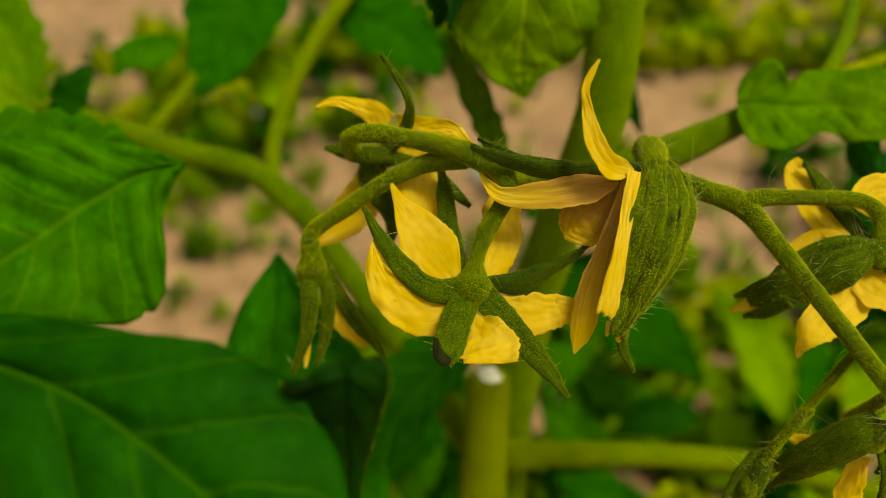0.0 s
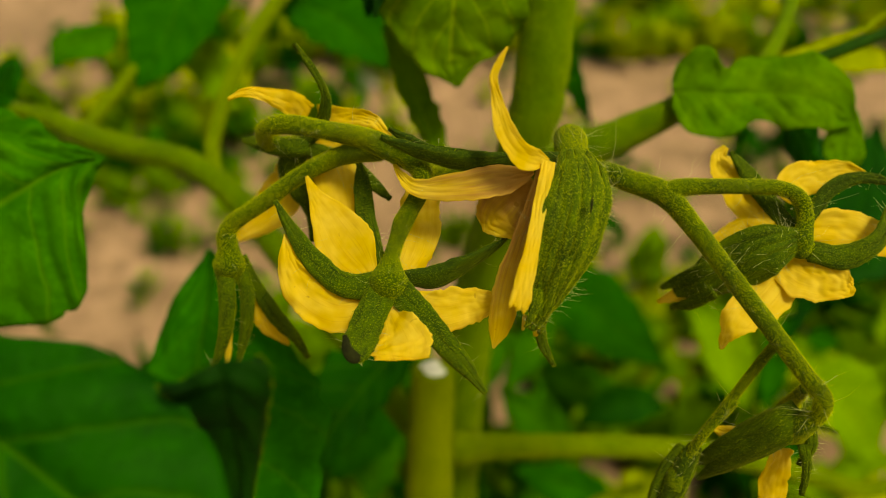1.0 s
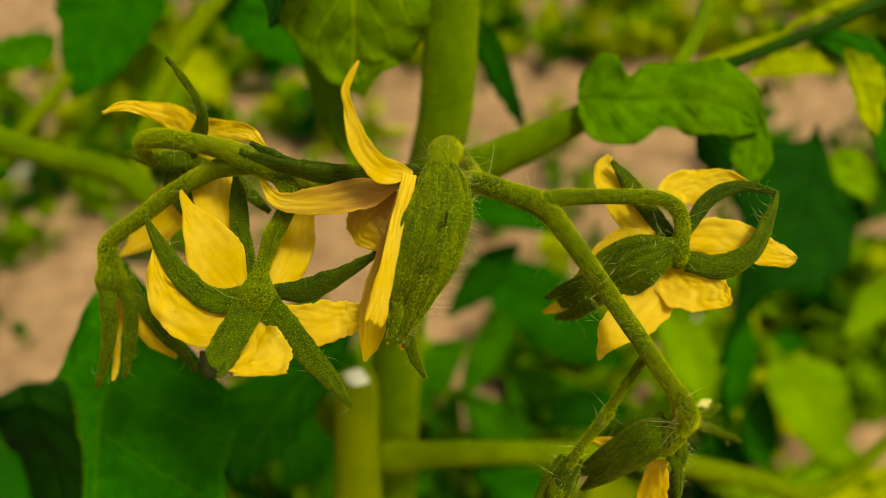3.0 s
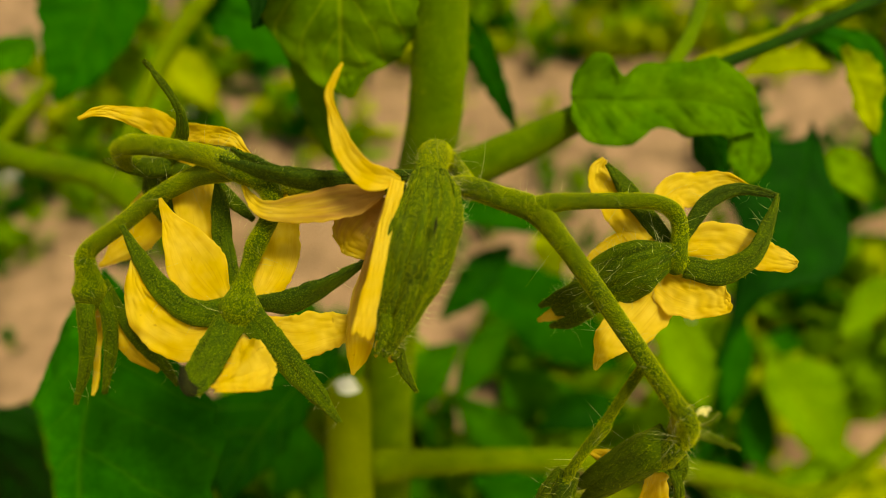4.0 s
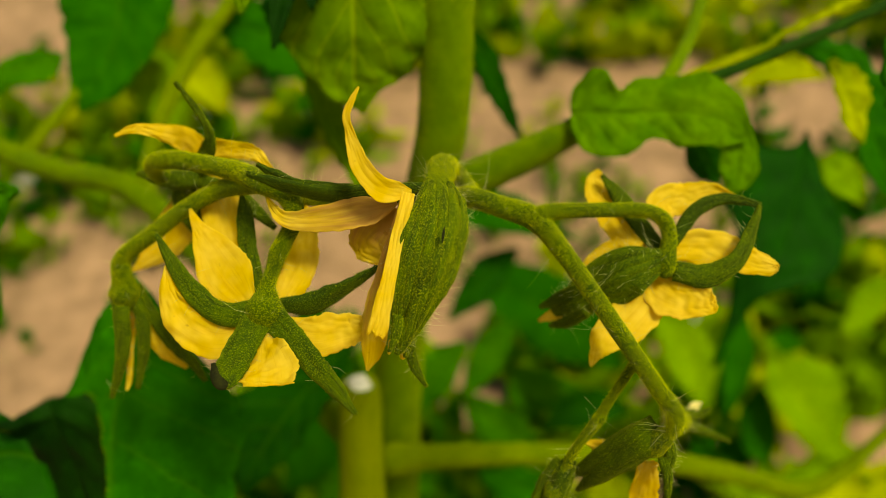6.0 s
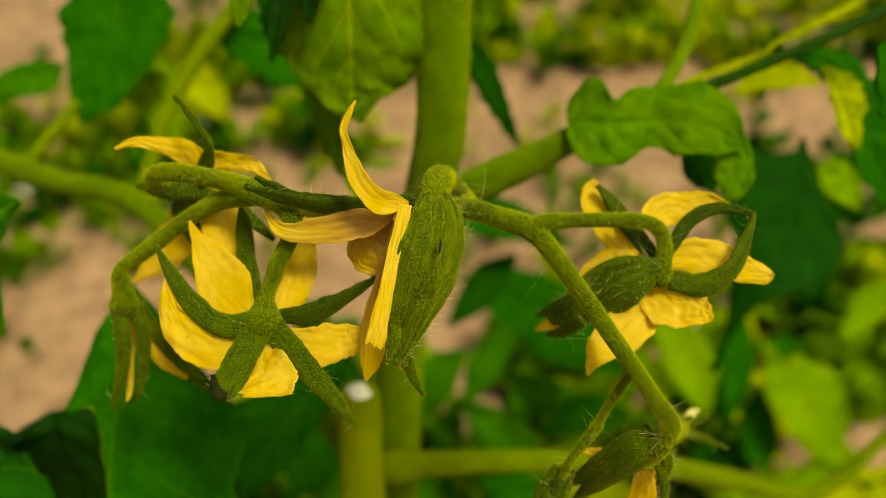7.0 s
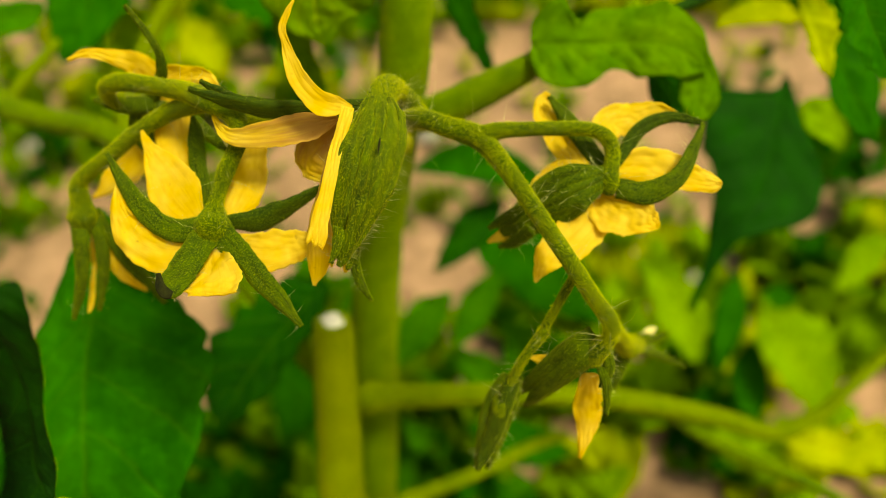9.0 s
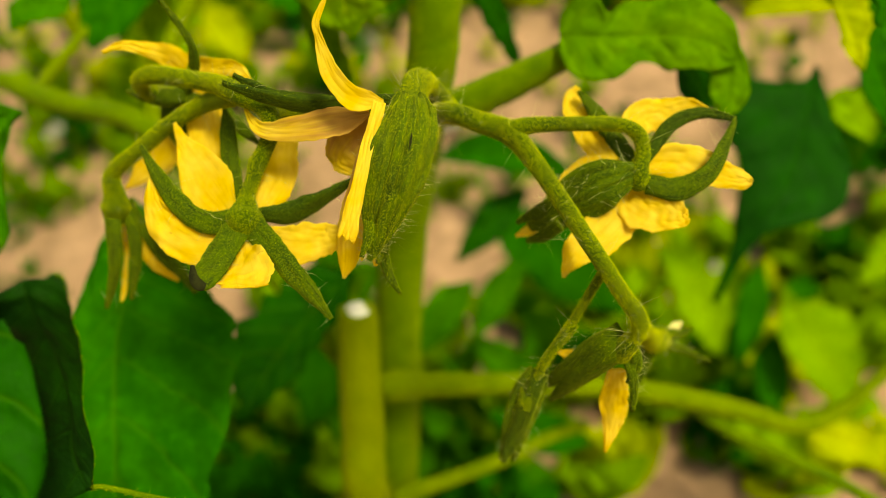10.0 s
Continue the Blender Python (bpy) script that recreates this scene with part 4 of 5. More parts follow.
petal(f, [(0.46, 9.8, 33.36, 0.118, 0.118, 0), (-0.02, 9.64, 33.26, 0.433, 0.283, 0), (-0.5, 9.72, 33.45, 0.398, 0.298, 0), (-0.8, 9.97, 33.73, 0.217, 0.15, 0), (-0.89, 10.3, 34.07, 0.025, 0.025, 0)], 13, 0.12, 0.06)
petal(f, [(0.59, 9.72, 33.24, 0.067, 0.067, 0), (0.66, 9.39, 33.19, 0.197, 0.197, 0), (0.76, 9.04, 33.2, 0.352, 0.336, 0), (0.81, 8.8, 33.19, 0.44, 0.424, 0), (0.83, 8.62, 33.16, 0.419, 0.45, 0), (0.83, 8.53, 33.1, 0.356, 0.356, 0)], 14, 0.16, 0.07)
petal(f, [(0.83, 9.8, 33.29, 0.084, 0.084, 0), (1.33, 9.68, 33.12, 0.287, 0.354, 0), (1.79, 9.74, 33.15, 0.254, 0.322, 0), (2.09, 9.76, 33.16, 0.187, 0.221, 0), (2.43, 9.74, 33.18, 0.034, 0.034, 0)], 15, 0.1, 0.05)

# nodding flower seen from the side, with a broad calyx
f = flower([(4.02, 11.61, 34.35, 0.175), (3.96, 12.22, 34.19, 0.183), (3.76, 12.28, 34.45, 0.191), (3.54, 11.83, 34.85, 0.225), (3.45, 11.3, 35.07, 0.25), (3.38, 10.85, 35.04, 0.235), (3.36, 10.55, 34.95, 0.22)], 2, "nodding yellow flower with a broad green calyx")
tube_hairs(f, [(3.71, 12.12, 34.58, 0.207), (3.55, 11.74, 34.91, 0.217), (3.43, 11.13, 35.06, 0.215), (3.37, 10.68, 35.1, 0.266)], 26, 0.5, 0.002, HAIR, 91, bend=0.4)
sepal(f, [(3.36, 10.52, 35.28, 0.27, 0.23, 0), (3.36, 10.11, 35.22, 0.425, 0.35, 0), (3.27, 9.59, 34.96, 0.49, 0.478, 0), (3.11, 9.29, 34.56, 0.485, 0.46, 0), (2.94, 9.15, 34.15, 0.41, 0.372, 0), (2.82, 9.05, 33.7, 0.26, 0.22, 0), (2.74, 9.01, 33.36, 0.096, 0.111, 0), (2.67, 8.99, 33.23, 0.024, 0.024, 0)], 21, -0.42, 0.05, 5000, 150, CALYX, 0.012, 0.035, 4.0, 41, 0.06, 0.085)
sepal(f, [(2.73, 9.11, 33.85, 0.094, 0.094, 0), (2.67, 8.98, 33.59, 0.071, 0.071, 0), (2.57, 8.89, 33.35, 0.016, 0.016, 0)], 19, -0.2, 0.03, 200, 8, CALYX)
sepal(f, [(2.95, 9.19, 33.83, 0.103, 0.103, 0), (2.87, 9.12, 33.44, 0.08, 0.08, 0), (2.79, 9.03, 33.12, 0.016, 0.016, 0)], 20, -0.2, 0.03, 200, 8, CALYX)
sepal(f, [(2.9, 9.53, 33.44, 0.099, 0.099, 0), (2.86, 9.41, 33.06, 0.083, 0.083, 0), (2.91, 9.3, 32.71, 0.076, 0.076, 0), (3.09, 9.19, 32.37, 0.017, 0.017, 0)], 22, fuzz=400)
sepal(f, [(3.15, 10.6, 35.14, 0.083, 0.083, 20), (2.49, 10.5, 35.13, 0.139, 0.139, 40), (1.77, 10.38, 35.18, 0.186, 0.17, 50), (1.22, 10.37, 35.32, 0.16, 0.144, 50), (0.85, 10.32, 35.5, 0.079, 0.079, 40), (0.57, 10.32, 35.62, 0.016, 0.016, 30)], 23, material=SEPAL_DARKENED)
sepal(f, [(2.08, 10.54, 35.18, 0.082, 0.082, 30), (1.44, 10.5, 35.26, 0.114, 0.114, 40), (1.02, 10.51, 35.43, 0.096, 0.096, 40), (0.69, 10.57, 35.64, 0.024, 0.024, 30)], 24, fuzz=400, material=SEPAL_DARKENED)
petal(f, [(2.96, 10.36, 35.20, 0.047, 0.039, 0), (2.75, 10.21, 35.32, 0.154, 0.123, 0), (2.53, 10.07, 35.50, 0.226, 0.120, 0), (2.32, 10.03, 35.77, 0.192, 0.118, 0), (2.21, 10.10, 36.06, 0.124, 0.095, 0), (2.13, 10.18, 36.32, 0.065, 0.065, 0), (2.10, 10.23, 36.51, 0.050, 0.058, 0), (2.19, 10.32, 36.70, 0.043, 0.043, 0), (2.29, 10.41, 36.85, 0.007, 0.007, 0)], 25, 0.2, 0.03)
petal(f, [(2.74, 10.29, 35.08, 0.047, 0.039, 0), (2.49, 10.25, 35.03, 0.172, 0.141, 0), (2.17, 10.24, 34.97, 0.266, 0.227, 0), (1.82, 10.24, 34.90, 0.235, 0.212, 0), (1.37, 10.29, 34.83, 0.181, 0.150, 0), (1.03, 10.38, 34.81, 0.135, 0.111, 0), (0.85, 10.53, 34.90, 0.072, 0.072, 0), (0.74, 10.68, 35.02, 0.016, 0.016, 0)], 26, 0.15, 0.04, material=PETAL_FADED)
petal(f, [(2.73, 10.40, 34.90, 0.159, 0.080, 0), (2.50, 10.44, 34.59, 0.389, 0.356, 0), (2.27, 10.44, 34.32, 0.509, 0.345, 0), (2.16, 10.43, 34.11, 0.381, 0.199, 0), (2.10, 10.44, 33.98, 0.050, 0.033, 0)], 27, 0.15, 0.05, material=PETAL_FADED)
petal(f, [(2.90, 10.32, 35.13, 0.078, 0.094, 0), (2.78, 10.09, 34.85, 0.132, 0.109, 0), (2.63, 9.89, 34.47, 0.117, 0.117, 0), (2.50, 9.76, 34.09, 0.158, 0.134, 0), (2.39, 9.66, 33.68, 0.191, 0.184, 0), (2.32, 9.56, 33.26, 0.210, 0.202, 0), (2.27, 9.46, 32.90, 0.163, 0.163, 0), (2.18, 9.34, 32.61, 0.016, 0.016, 0)], 28, 0.1, 0.03, material=PETAL_FADED)
petal(f, [(2.93, 10.17, 35.29, 0.095, 0.095, 0), (2.79, 9.74, 34.97, 0.093, 0.093, 0), (2.66, 9.32, 34.6, 0.092, 0.1, 0), (2.52, 8.98, 34.19, 0.129, 0.122, 0), (2.43, 8.76, 33.88, 0.144, 0.106, 0), (2.4, 8.72, 33.82, 0.091, 0.068, 0)], 29, 0.1, 0.04)
part("slit", tube("slit", [(3.42, 9.44, 35.12, 0.008), (3.40, 9.36, 35.04, 0.022), (3.38, 9.30, 34.95, 0.008)], DARKTIP, 4, 7, 0.2, 3), f, "small dark hole eaten in the calyx")
for k, row in enumerate(([(2.37, 8.86, 34, 0.046), (2.31, 8.74, 33.88, 0.038), (2.29, 8.72, 33.84, 0.023)], [(2.46, 8.85, 33.95, 0.046), (2.41, 8.73, 33.83, 0.038), (2.39, 8.71, 33.8, 0.023)], [(2.54, 8.89, 33.9, 0.046), (2.5, 8.76, 33.77, 0.038), (2.49, 8.73, 33.73, 0.023)], [(2.75, 9.2, 33.38, 0.048), (2.75, 9.13, 33.18, 0.049), (2.75, 9.09, 33.07, 0.041)], [(2.58, 9.13, 33.34, 0.04), (2.56, 9.06, 33.24, 0.032), (2.55, 9.04, 33.2, 0.024)])):
    part("anther_tip", tube("anther_tip", row, PETAL, 5, 8, 0.1, k), f)

# flower behind the forked stalk
f = flower([(4.97, 11.02, 34.32, 0.176), (5.28, 11.02, 34.4, 0.143), (5.72, 11, 34.42, 0.120), (6.34, 10.98, 34.42, 0.120), (6.82, 10.94, 34.39, 0.120), (7.08, 10.84, 34.25, 0.127), (7.13, 10.66, 34.05, 0.119), (7.08, 10.5, 33.89, 0.134), (7.05, 10.42, 33.77, 0.158), (7.05, 10.39, 33.62, 0.158)], 3, "open yellow flower facing away with looped sepals")
sepal(f, [(6.99, 10.39, 33.81, 0.192, 0.192, 0), (6.43, 10.27, 33.69, 0.452, 0.4, 0), (5.93, 10.38, 33.26, 0.446, 0.392, 0), (5.59, 10.5, 32.89, 0.31, 0.256, 0), (5.33, 10.69, 32.61, 0.094, 0.094, 0)], 31, -0.3, 0.05, 2000, 60, SEPAL, 0.01, 0.03, 5.0, 33, 0.05, 0.03)
sepal(f, [(5.74, 10.48, 33.23, 0.126, 0.126, 0), (5.39, 10.64, 32.91, 0.11, 0.11, 0), (5.11, 10.78, 32.64, 0.028, 0.028, 0)], 87, -0.3, 0.04, 300, 14)
sepal(f, [(5.78, 10.27, 32.9, 0.108, 0.108, 0), (5.52, 10.43, 32.57, 0.11, 0.11, 0), (5.28, 10.64, 32.33, 0.028, 0.028, 0)], 88, -0.3, 0.04, 300, 14)
petal(f, [(5.71, 10.58, 32.83, 0.092, 0.092, 0), (5.37, 10.67, 32.57, 0.122, 0.122, 0), (5.09, 10.78, 32.35, 0.028, 0.028, 0)], 89)
tube_hairs(f, [(6.9, 10.44, 33.78, 0.175), (6.46, 10.36, 33.64, 0.351), (5.96, 10.45, 33.19, 0.359), (5.52, 10.56, 32.78, 0.202)], 34, 0.34, 0.0026, HAIR, 95, bend=0.4)
sepal(f, [(7.17, 10.33, 33.62, 0.171, 0.171, 0), (7.68, 10.17, 33.59, 0.203, 0.186, 0), (8.15, 10.25, 33.84, 0.160, 0.143, 0), (8.45, 10.62, 34.16, 0.094, 0.094, 0), (8.66, 10.95, 34.42, 0.035, 0.035, 0)], 32)
sepal(f, [(7.14, 10.66, 33.78, 0.078, 0.078, 0), (7.39, 10.90, 34.01, 0.114, 0.114, 0), (7.68, 11.10, 34.30, 0.123, 0.123, 0), (8.07, 11.15, 34.45, 0.114, 0.096, 0), (8.40, 11.09, 34.46, 0.070, 0.070, 0), (8.69, 11.00, 34.40, 0.035, 0.035, 0)], 33, material=SEPAL_DARKENED)
sepal(f, [(7.05, 10.76, 33.74, 0.126, 0.126, 0), (6.76, 11.2, 34.04, 0.155, 0.155, 0), (6.48, 11.53, 34.36, 0.138, 0.138, 0), (6.21, 11.78, 34.65, 0.028, 0.028, 0)], 34)
petal(f, [(6.79, 10.91, 33.77, 0.221, 0.221, 0), (6.51, 11.36, 33.92, 0.289, 0.271, 0), (6.24, 11.71, 34.26, 0.273, 0.237, 0), (6.11, 11.96, 34.46, 0.129, 0.165, 0), (6.23, 12.05, 34.61, 0.037, 0.055, 0)], 35)
petal(f, [(7.07, 10.92, 33.63, 0.091, 0.091, 0), (6.46, 11.08, 33.66, 0.184, 0.147, 0), (6.07, 11.06, 33.41, 0.167, 0.13, 0), (5.76, 11.04, 33.18, 0.028, 0.028, 0)], 36)
petal(f, [(7.03, 11.19, 34.05, 0.232, 0.232, 0), (7.25, 11.45, 34.26, 0.288, 0.270, 0), (7.65, 11.51, 34.31, 0.270, 0.270, 0), (8.05, 11.51, 34.42, 0.144, 0.180, 0), (8.41, 11.38, 34.37, 0.027, 0.027, 0)], 37)
petal(f, [(7.10, 10.75, 33.73, 0.123, 0.123, 0), (7.40, 10.79, 33.75, 0.228, 0.228, 0), (7.83, 10.77, 33.76, 0.316, 0.316, 0), (8.25, 10.65, 33.66, 0.298, 0.298, 0), (8.56, 10.54, 33.59, 0.227, 0.209, 0), (8.84, 10.44, 33.56, 0.122, 0.156, 0), (8.93, 10.38, 33.56, 0.052, 0.052, 0)], 38, 0.15, 0.06)
petal(f, [(6.91, 10.48, 33.30, 0.175, 0.350, 0), (7.19, 10.25, 33.24, 0.242, 0.415, 0), (7.49, 10.10, 33.20, 0.275, 0.326, 0), (7.73, 10.02, 33.17, 0.239, 0.205, 0), (7.84, 10.03, 33.18, 0.103, 0.103, 0)], 39, 0.15, 0.07)
petal(f, [(6.95, 10.48, 33.30, 0.350, 0.210, 0), (6.48, 10.16, 32.91, 0.452, 0.313, 0), (6.07, 9.91, 32.63, 0.294, 0.277, 0), (5.87, 9.72, 32.43, 0.120, 0.120, 0), (5.78, 9.60, 32.29, 0.017, 0.017, 0)], 40, 0.15, 0.05)

# flower half hidden behind the left-hand hook
f = flower([(-1.35, 12.26, 34.7, 0.131), (-1.21, 12.49, 34.51, 0.153), (-1, 12.54, 34.42, 0.251), (-0.86, 12.63, 34.38, 0.233)], 4, "yellow flower turned away behind its hooked stalk")
petal(f, [(-0.76, 12.76, 34.95, 0.232, 0.204, 0), (-1.02, 12.59, 35.22, 0.200, 0.209, 0), (-1.39, 12.34, 35.47, 0.106, 0.115, 0), (-1.65, 12.17, 35.57, 0.069, 0.069, 0), (-1.88, 12.02, 35.53, 0.017, 0.017, 0)], 41)
petal(f, [(-0.59, 12.73, 34.93, 0.186, 0.186, 0), (-0.12, 12.35, 35.08, 0.153, 0.162, 0), (0.35, 12.00, 35.15, 0.123, 0.140, 0), (0.67, 11.73, 35.00, 0.017, 0.017, 0)], 42)
petal(f, [(-0.9, 12.54, 34.42, 0.135, 0.135, 0), (-1.12, 12.44, 33.88, 0.343, 0.343, 0), (-1.56, 12.23, 33.33, 0.345, 0.316, 0), (-2.22, 12.06, 32.85, 0.03, 0.03, 0)], 43)
petal(f, [(-0.81, 12.56, 34.46, 0.116, 0.116, 0), (-0.32, 12.39, 34.59, 0.152, 0.152, 0), (0.07, 12.15, 34.61, 0.028, 0.028, 0)], 44)
sepal(f, [(-0.81, 12.32, 34.63, 0.132, 0.132, 0), (-0.44, 12.13, 35.11, 0.128, 0.11, 0), (-0.36, 12.07, 35.57, 0.071, 0.071, 0), (-0.54, 12.15, 35.97, 0.053, 0.053, 0), (-0.8, 12.27, 36.33, 0.017, 0.017, 0)], 45)
sepal(f, [(-1.03, 12.36, 34.51, 0.19, 0.19, 0), (-1.03, 12.22, 34.1, 0.306, 0.249, 0), (-0.7, 11.9, 33.62, 0.172, 0.172, 0), (-0.72, 11.6, 33.13, 0.029, 0.029, 0)], 46)
sepal(f, [(-0.72, 12.26, 34.55, 0.132, 0.132, 0), (-0.05, 11.84, 34.49, 0.129, 0.129, 0), (0.33, 11.61, 34.24, 0.11, 0.11, 0), (0.64, 11.41, 34.04, 0.037, 0.037, 0)], 47)
sepal(f, [(-0.72, 12.21, 34.6, 0.135, 0.135, 0), (-1.1, 12.22, 34.6, 0.174, 0.174, 0), (-1.5, 12.35, 34.61, 0.136, 0.136, 0), (-1.85, 12.47, 34.62, 0.029, 0.029, 0)], 48)

# closing flower at the end of the lower left arm
f = flower([(-2.05, 11.29, 33.42, 0.157), (-2.04, 11.21, 33.19, 0.186), (-2.04, 11.15, 33.01, 0.261), (-2.07, 11.12, 32.86, 0.224)], 5, "half closed hanging flower with long sepals")
sepal(f, [(-2.14, 11.14, 33.08, 0.139, 0.139, 0), (-2.06, 10.78, 32.71, 0.138, 0.156, 0), (-2.12, 10.52, 32.1, 0.121, 0.121, 0), (-2.42, 10.38, 31.31, 0.028, 0.028, 0)], 51, -0.5)
sepal(f, [(-1.92, 11.16, 33.02, 0.13, 0.13, 0), (-1.79, 10.93, 32.59, 0.122, 0.112, 0), (-1.82, 10.71, 32.05, 0.113, 0.104, 0), (-2, 10.53, 31.37, 0.029, 0.029, 0)], 52, -0.5)
sepal(f, [(-1.88, 11.25, 33.07, 0.112, 0.112, 0), (-1.65, 11.06, 32.6, 0.113, 0.113, 0), (-1.33, 10.85, 32.1, 0.142, 0.133, 0), (-0.99, 10.71, 31.72, 0.086, 0.086, 0), (-0.82, 10.62, 31.41, 0.029, 0.029, 0)], 53)
petal(f, [(-1.87, 11.31, 32.9, 0.095, 0.095, 0), (-1.67, 11.05, 32.31, 0.21, 0.191, 0), (-1.46, 10.89, 31.89, 0.192, 0.173, 0), (-1.16, 10.79, 31.56, 0.029, 0.029, 0)], 54)
petal(f, [(-2.11, 11.47, 32.67, 0.048, 0.048, 0), (-2.21, 11.35, 31.92, 0.049, 0.049, 0), (-2.21, 10.83, 31.47, 0.049, 0.049, 0), (-2.22, 10.59, 31.27, 0.019, 0.019, 0)], 55)

# drooping bud on the side arm
f = flower([(5.27, 8.83, 30.51, 0.117), (5.19, 8.79, 30.35, 0.172), (5.15, 8.74, 30.17, 0.164)], 6, "drooping closed flower bud in grey green sepals")
sepal(f, [(5.44, 8.94, 30.87, 0.109, 0.109, 0), (5.27, 8.74, 30.58, 0.182, 0.167, 0), (5.05, 8.56, 29.96, 0.169, 0.155, 0), (4.87, 8.49, 29.48, 0.135, 0.120, 0), (4.74, 8.38, 29.15, 0.038, 0.038, 0)], 61, -0.6, 0.06, 1500, 30, SEPAL_DARKENED)
sepal(f, [(5.31, 9, 30.78, 0.103, 0.103, 0), (5.09, 8.89, 30.44, 0.163, 0.147, 0), (4.9, 8.71, 29.81, 0.150, 0.150, 0), (4.71, 8.48, 29.12, 0.030, 0.030, 0)], 62, -0.4, 0.04)
sepal(f, [(5.38, 9.19, 30.53, 0.105, 0.105, 0), (5.23, 9.06, 29.98, 0.213, 0.213, 0), (5.03, 8.74, 29.33, 0.138, 0.138, 0), (4.91, 8.52, 29, 0.030, 0.030, 0)], 63, 0.4, 0.04)
sepal(f, [(5.48, 8.98, 30.75, 0.088, 0.088, 0), (5.38, 8.83, 30.35, 0.103, 0.103, 0), (5.15, 8.64, 29.72, 0.090, 0.090, 0), (4.97, 8.51, 29.16, 0.030, 0.030, 0)], 64, -0.3, 0.04)

# bud at the end of the main stalk
f = flower([(6.67, 8.27, 32.04, 0.154), (6.6, 8.31, 31.91, 0.18), (6.54, 8.37, 31.73, 0.199)], 7, "half open nodding bud with a yellow petal showing")
sepal(f, [(6.64, 8.28, 32.06, 0.123, 0.107, 0), (6.34, 8.24, 31.79, 0.246, 0.213, 0), (6.07, 8.36, 31.34, 0.254, 0.230, 0), (5.80, 8.60, 30.73, 0.172, 0.164, 0), (5.61, 8.95, 30.10, 0.025, 0.025, 0)], 71, -0.9, 0.03, 2500, 40, SEPAL, 0.012, 0.02, 3.0, 29, 0.06, 0.03)
sepal(f, [(6.78, 8.44, 31.94, 0.108, 0.094, 35), (6.48, 8.40, 31.67, 0.216, 0.187, 35), (6.21, 8.52, 31.22, 0.223, 0.202, 35), (5.94, 8.76, 30.61, 0.151, 0.144, 35), (5.75, 9.11, 29.98, 0.022, 0.022, 35)], 76, -0.8, 0.03, 1200, 20, SEPAL, 0.012, 0.02, 3.0, 21, 0.06, 0.03)
sepal(f, [(6.51, 8.46, 32.18, 0.108, 0.094, -35), (6.21, 8.42, 31.91, 0.216, 0.187, -35), (5.94, 8.54, 31.46, 0.223, 0.202, -35), (5.67, 8.78, 30.85, 0.151, 0.144, -35), (5.48, 9.13, 30.22, 0.022, 0.022, -35)], 77, -0.8, 0.03, 1200, 20, SEPAL, 0.012, 0.02, 3.0, 21, 0.06, 0.03)
sepal(f, [(6.67, 8.22, 31.62, 0.08, 0.08, 0), (6.77, 8.1, 31.26, 0.071, 0.071, 0), (6.77, 8.01, 30.78, 0.027, 0.027, 0)], 72)
sepal(f, [(6.76, 8.31, 31.84, 0.088, 0.106, 0), (6.79, 8.2, 31.58, 0.088, 0.088, 0), (6.69, 8.2, 31.22, 0.027, 0.027, 0)], 73)
petal(f, [(6.57, 8.47, 31.27, 0.128, 0.128, 0), (6.58, 8.5, 30.61, 0.245, 0.245, 0), (6.58, 8.38, 30.07, 0.172, 0.172, 0), (6.47, 8.17, 29.58, 0.019, 0.019, 0)], 74)
petal(f, [(6.31, 8.76, 31.15, 0.094, 0.094, 0), (6.01, 8.96, 31.08, 0.152, 0.133, 0), (5.69, 9.09, 31.1, 0.029, 0.029, 0)], 75)

# small bud behind the bend
f = flower([(6.77, 8.75, 32.22, 0.089), (7.24, 9.61, 31.17, 0.118), (7.69, 10.44, 30.09, 0.195), (7.93, 10.72, 29.8, 0.222), (8.14, 10.99, 29.66, 0.136)], 8, "small star shaped bud behind the bend")
sepal(f, [(8.03, 10.79, 29.73, 0.089, 0.089, 0), (8.47, 10.83, 29.44, 0.091, 0.091, 0), (9.08, 10.76, 29.17, 0.023, 0.023, 0)], 81, long=6)
sepal(f, [(7.78, 10.72, 29.81, 0.178, 0.178, 0), (7.71, 10.59, 29.44, 0.168, 0.156, 0), (7.61, 10.4, 28.97, 0.034, 0.034, 0)], 82, long=6)
sepal(f, [(8.09, 10.87, 29.84, 0.112, 0.112, 0), (8.43, 11.01, 29.7, 0.113, 0.113, 0), (8.74, 11.14, 29.72, 0.023, 0.023, 0)], 83, long=6)
petal(f, [(8.14, 10.94, 29.78, 0.067, 0.067, 0), (8.35, 11.09, 29.82, 0.091, 0.091, 0), (8.51, 11.13, 29.89, 0.023, 0.023, 0)], 84, material=CREAM)

# ---- low leafy plant between the tomato and the bank ----
low = thing("leafy_plant", (14, 36, 3.5), "low bushy green plant with broad leaves in soil", "plant")
LOW_STEM = [(14, 36, 3, 0.3), (14, 35, 7, 0.26), (14.5, 34, 11, 0.2), (15, 33, 14, 0.12)]
part("stem", tube("stem", LOW_STEM, STUB, 5, 8, 0.05, 3), low)


def low_leaf(rows, material, seed):
    return leaf(rows, material, seed, cup=0.12, ruffle=0.25, quilt=0.1, teeth=0.15, parent=low, nv=11)


low_leaf([(-0.88, 25.10, 17.29, 0.096, 0.096, 0), (-0.86, 24.22, 16.83, 1.045, 0.950, 0), (-0.85, 23.22, 16.20, 1.309, 1.216, 0), (-0.88, 22.13, 15.41, 1.012, 1.012, 0), (-0.98, 21.18, 14.84, 0.091, 0.091, 0)], LEAF_FRESH, 141)
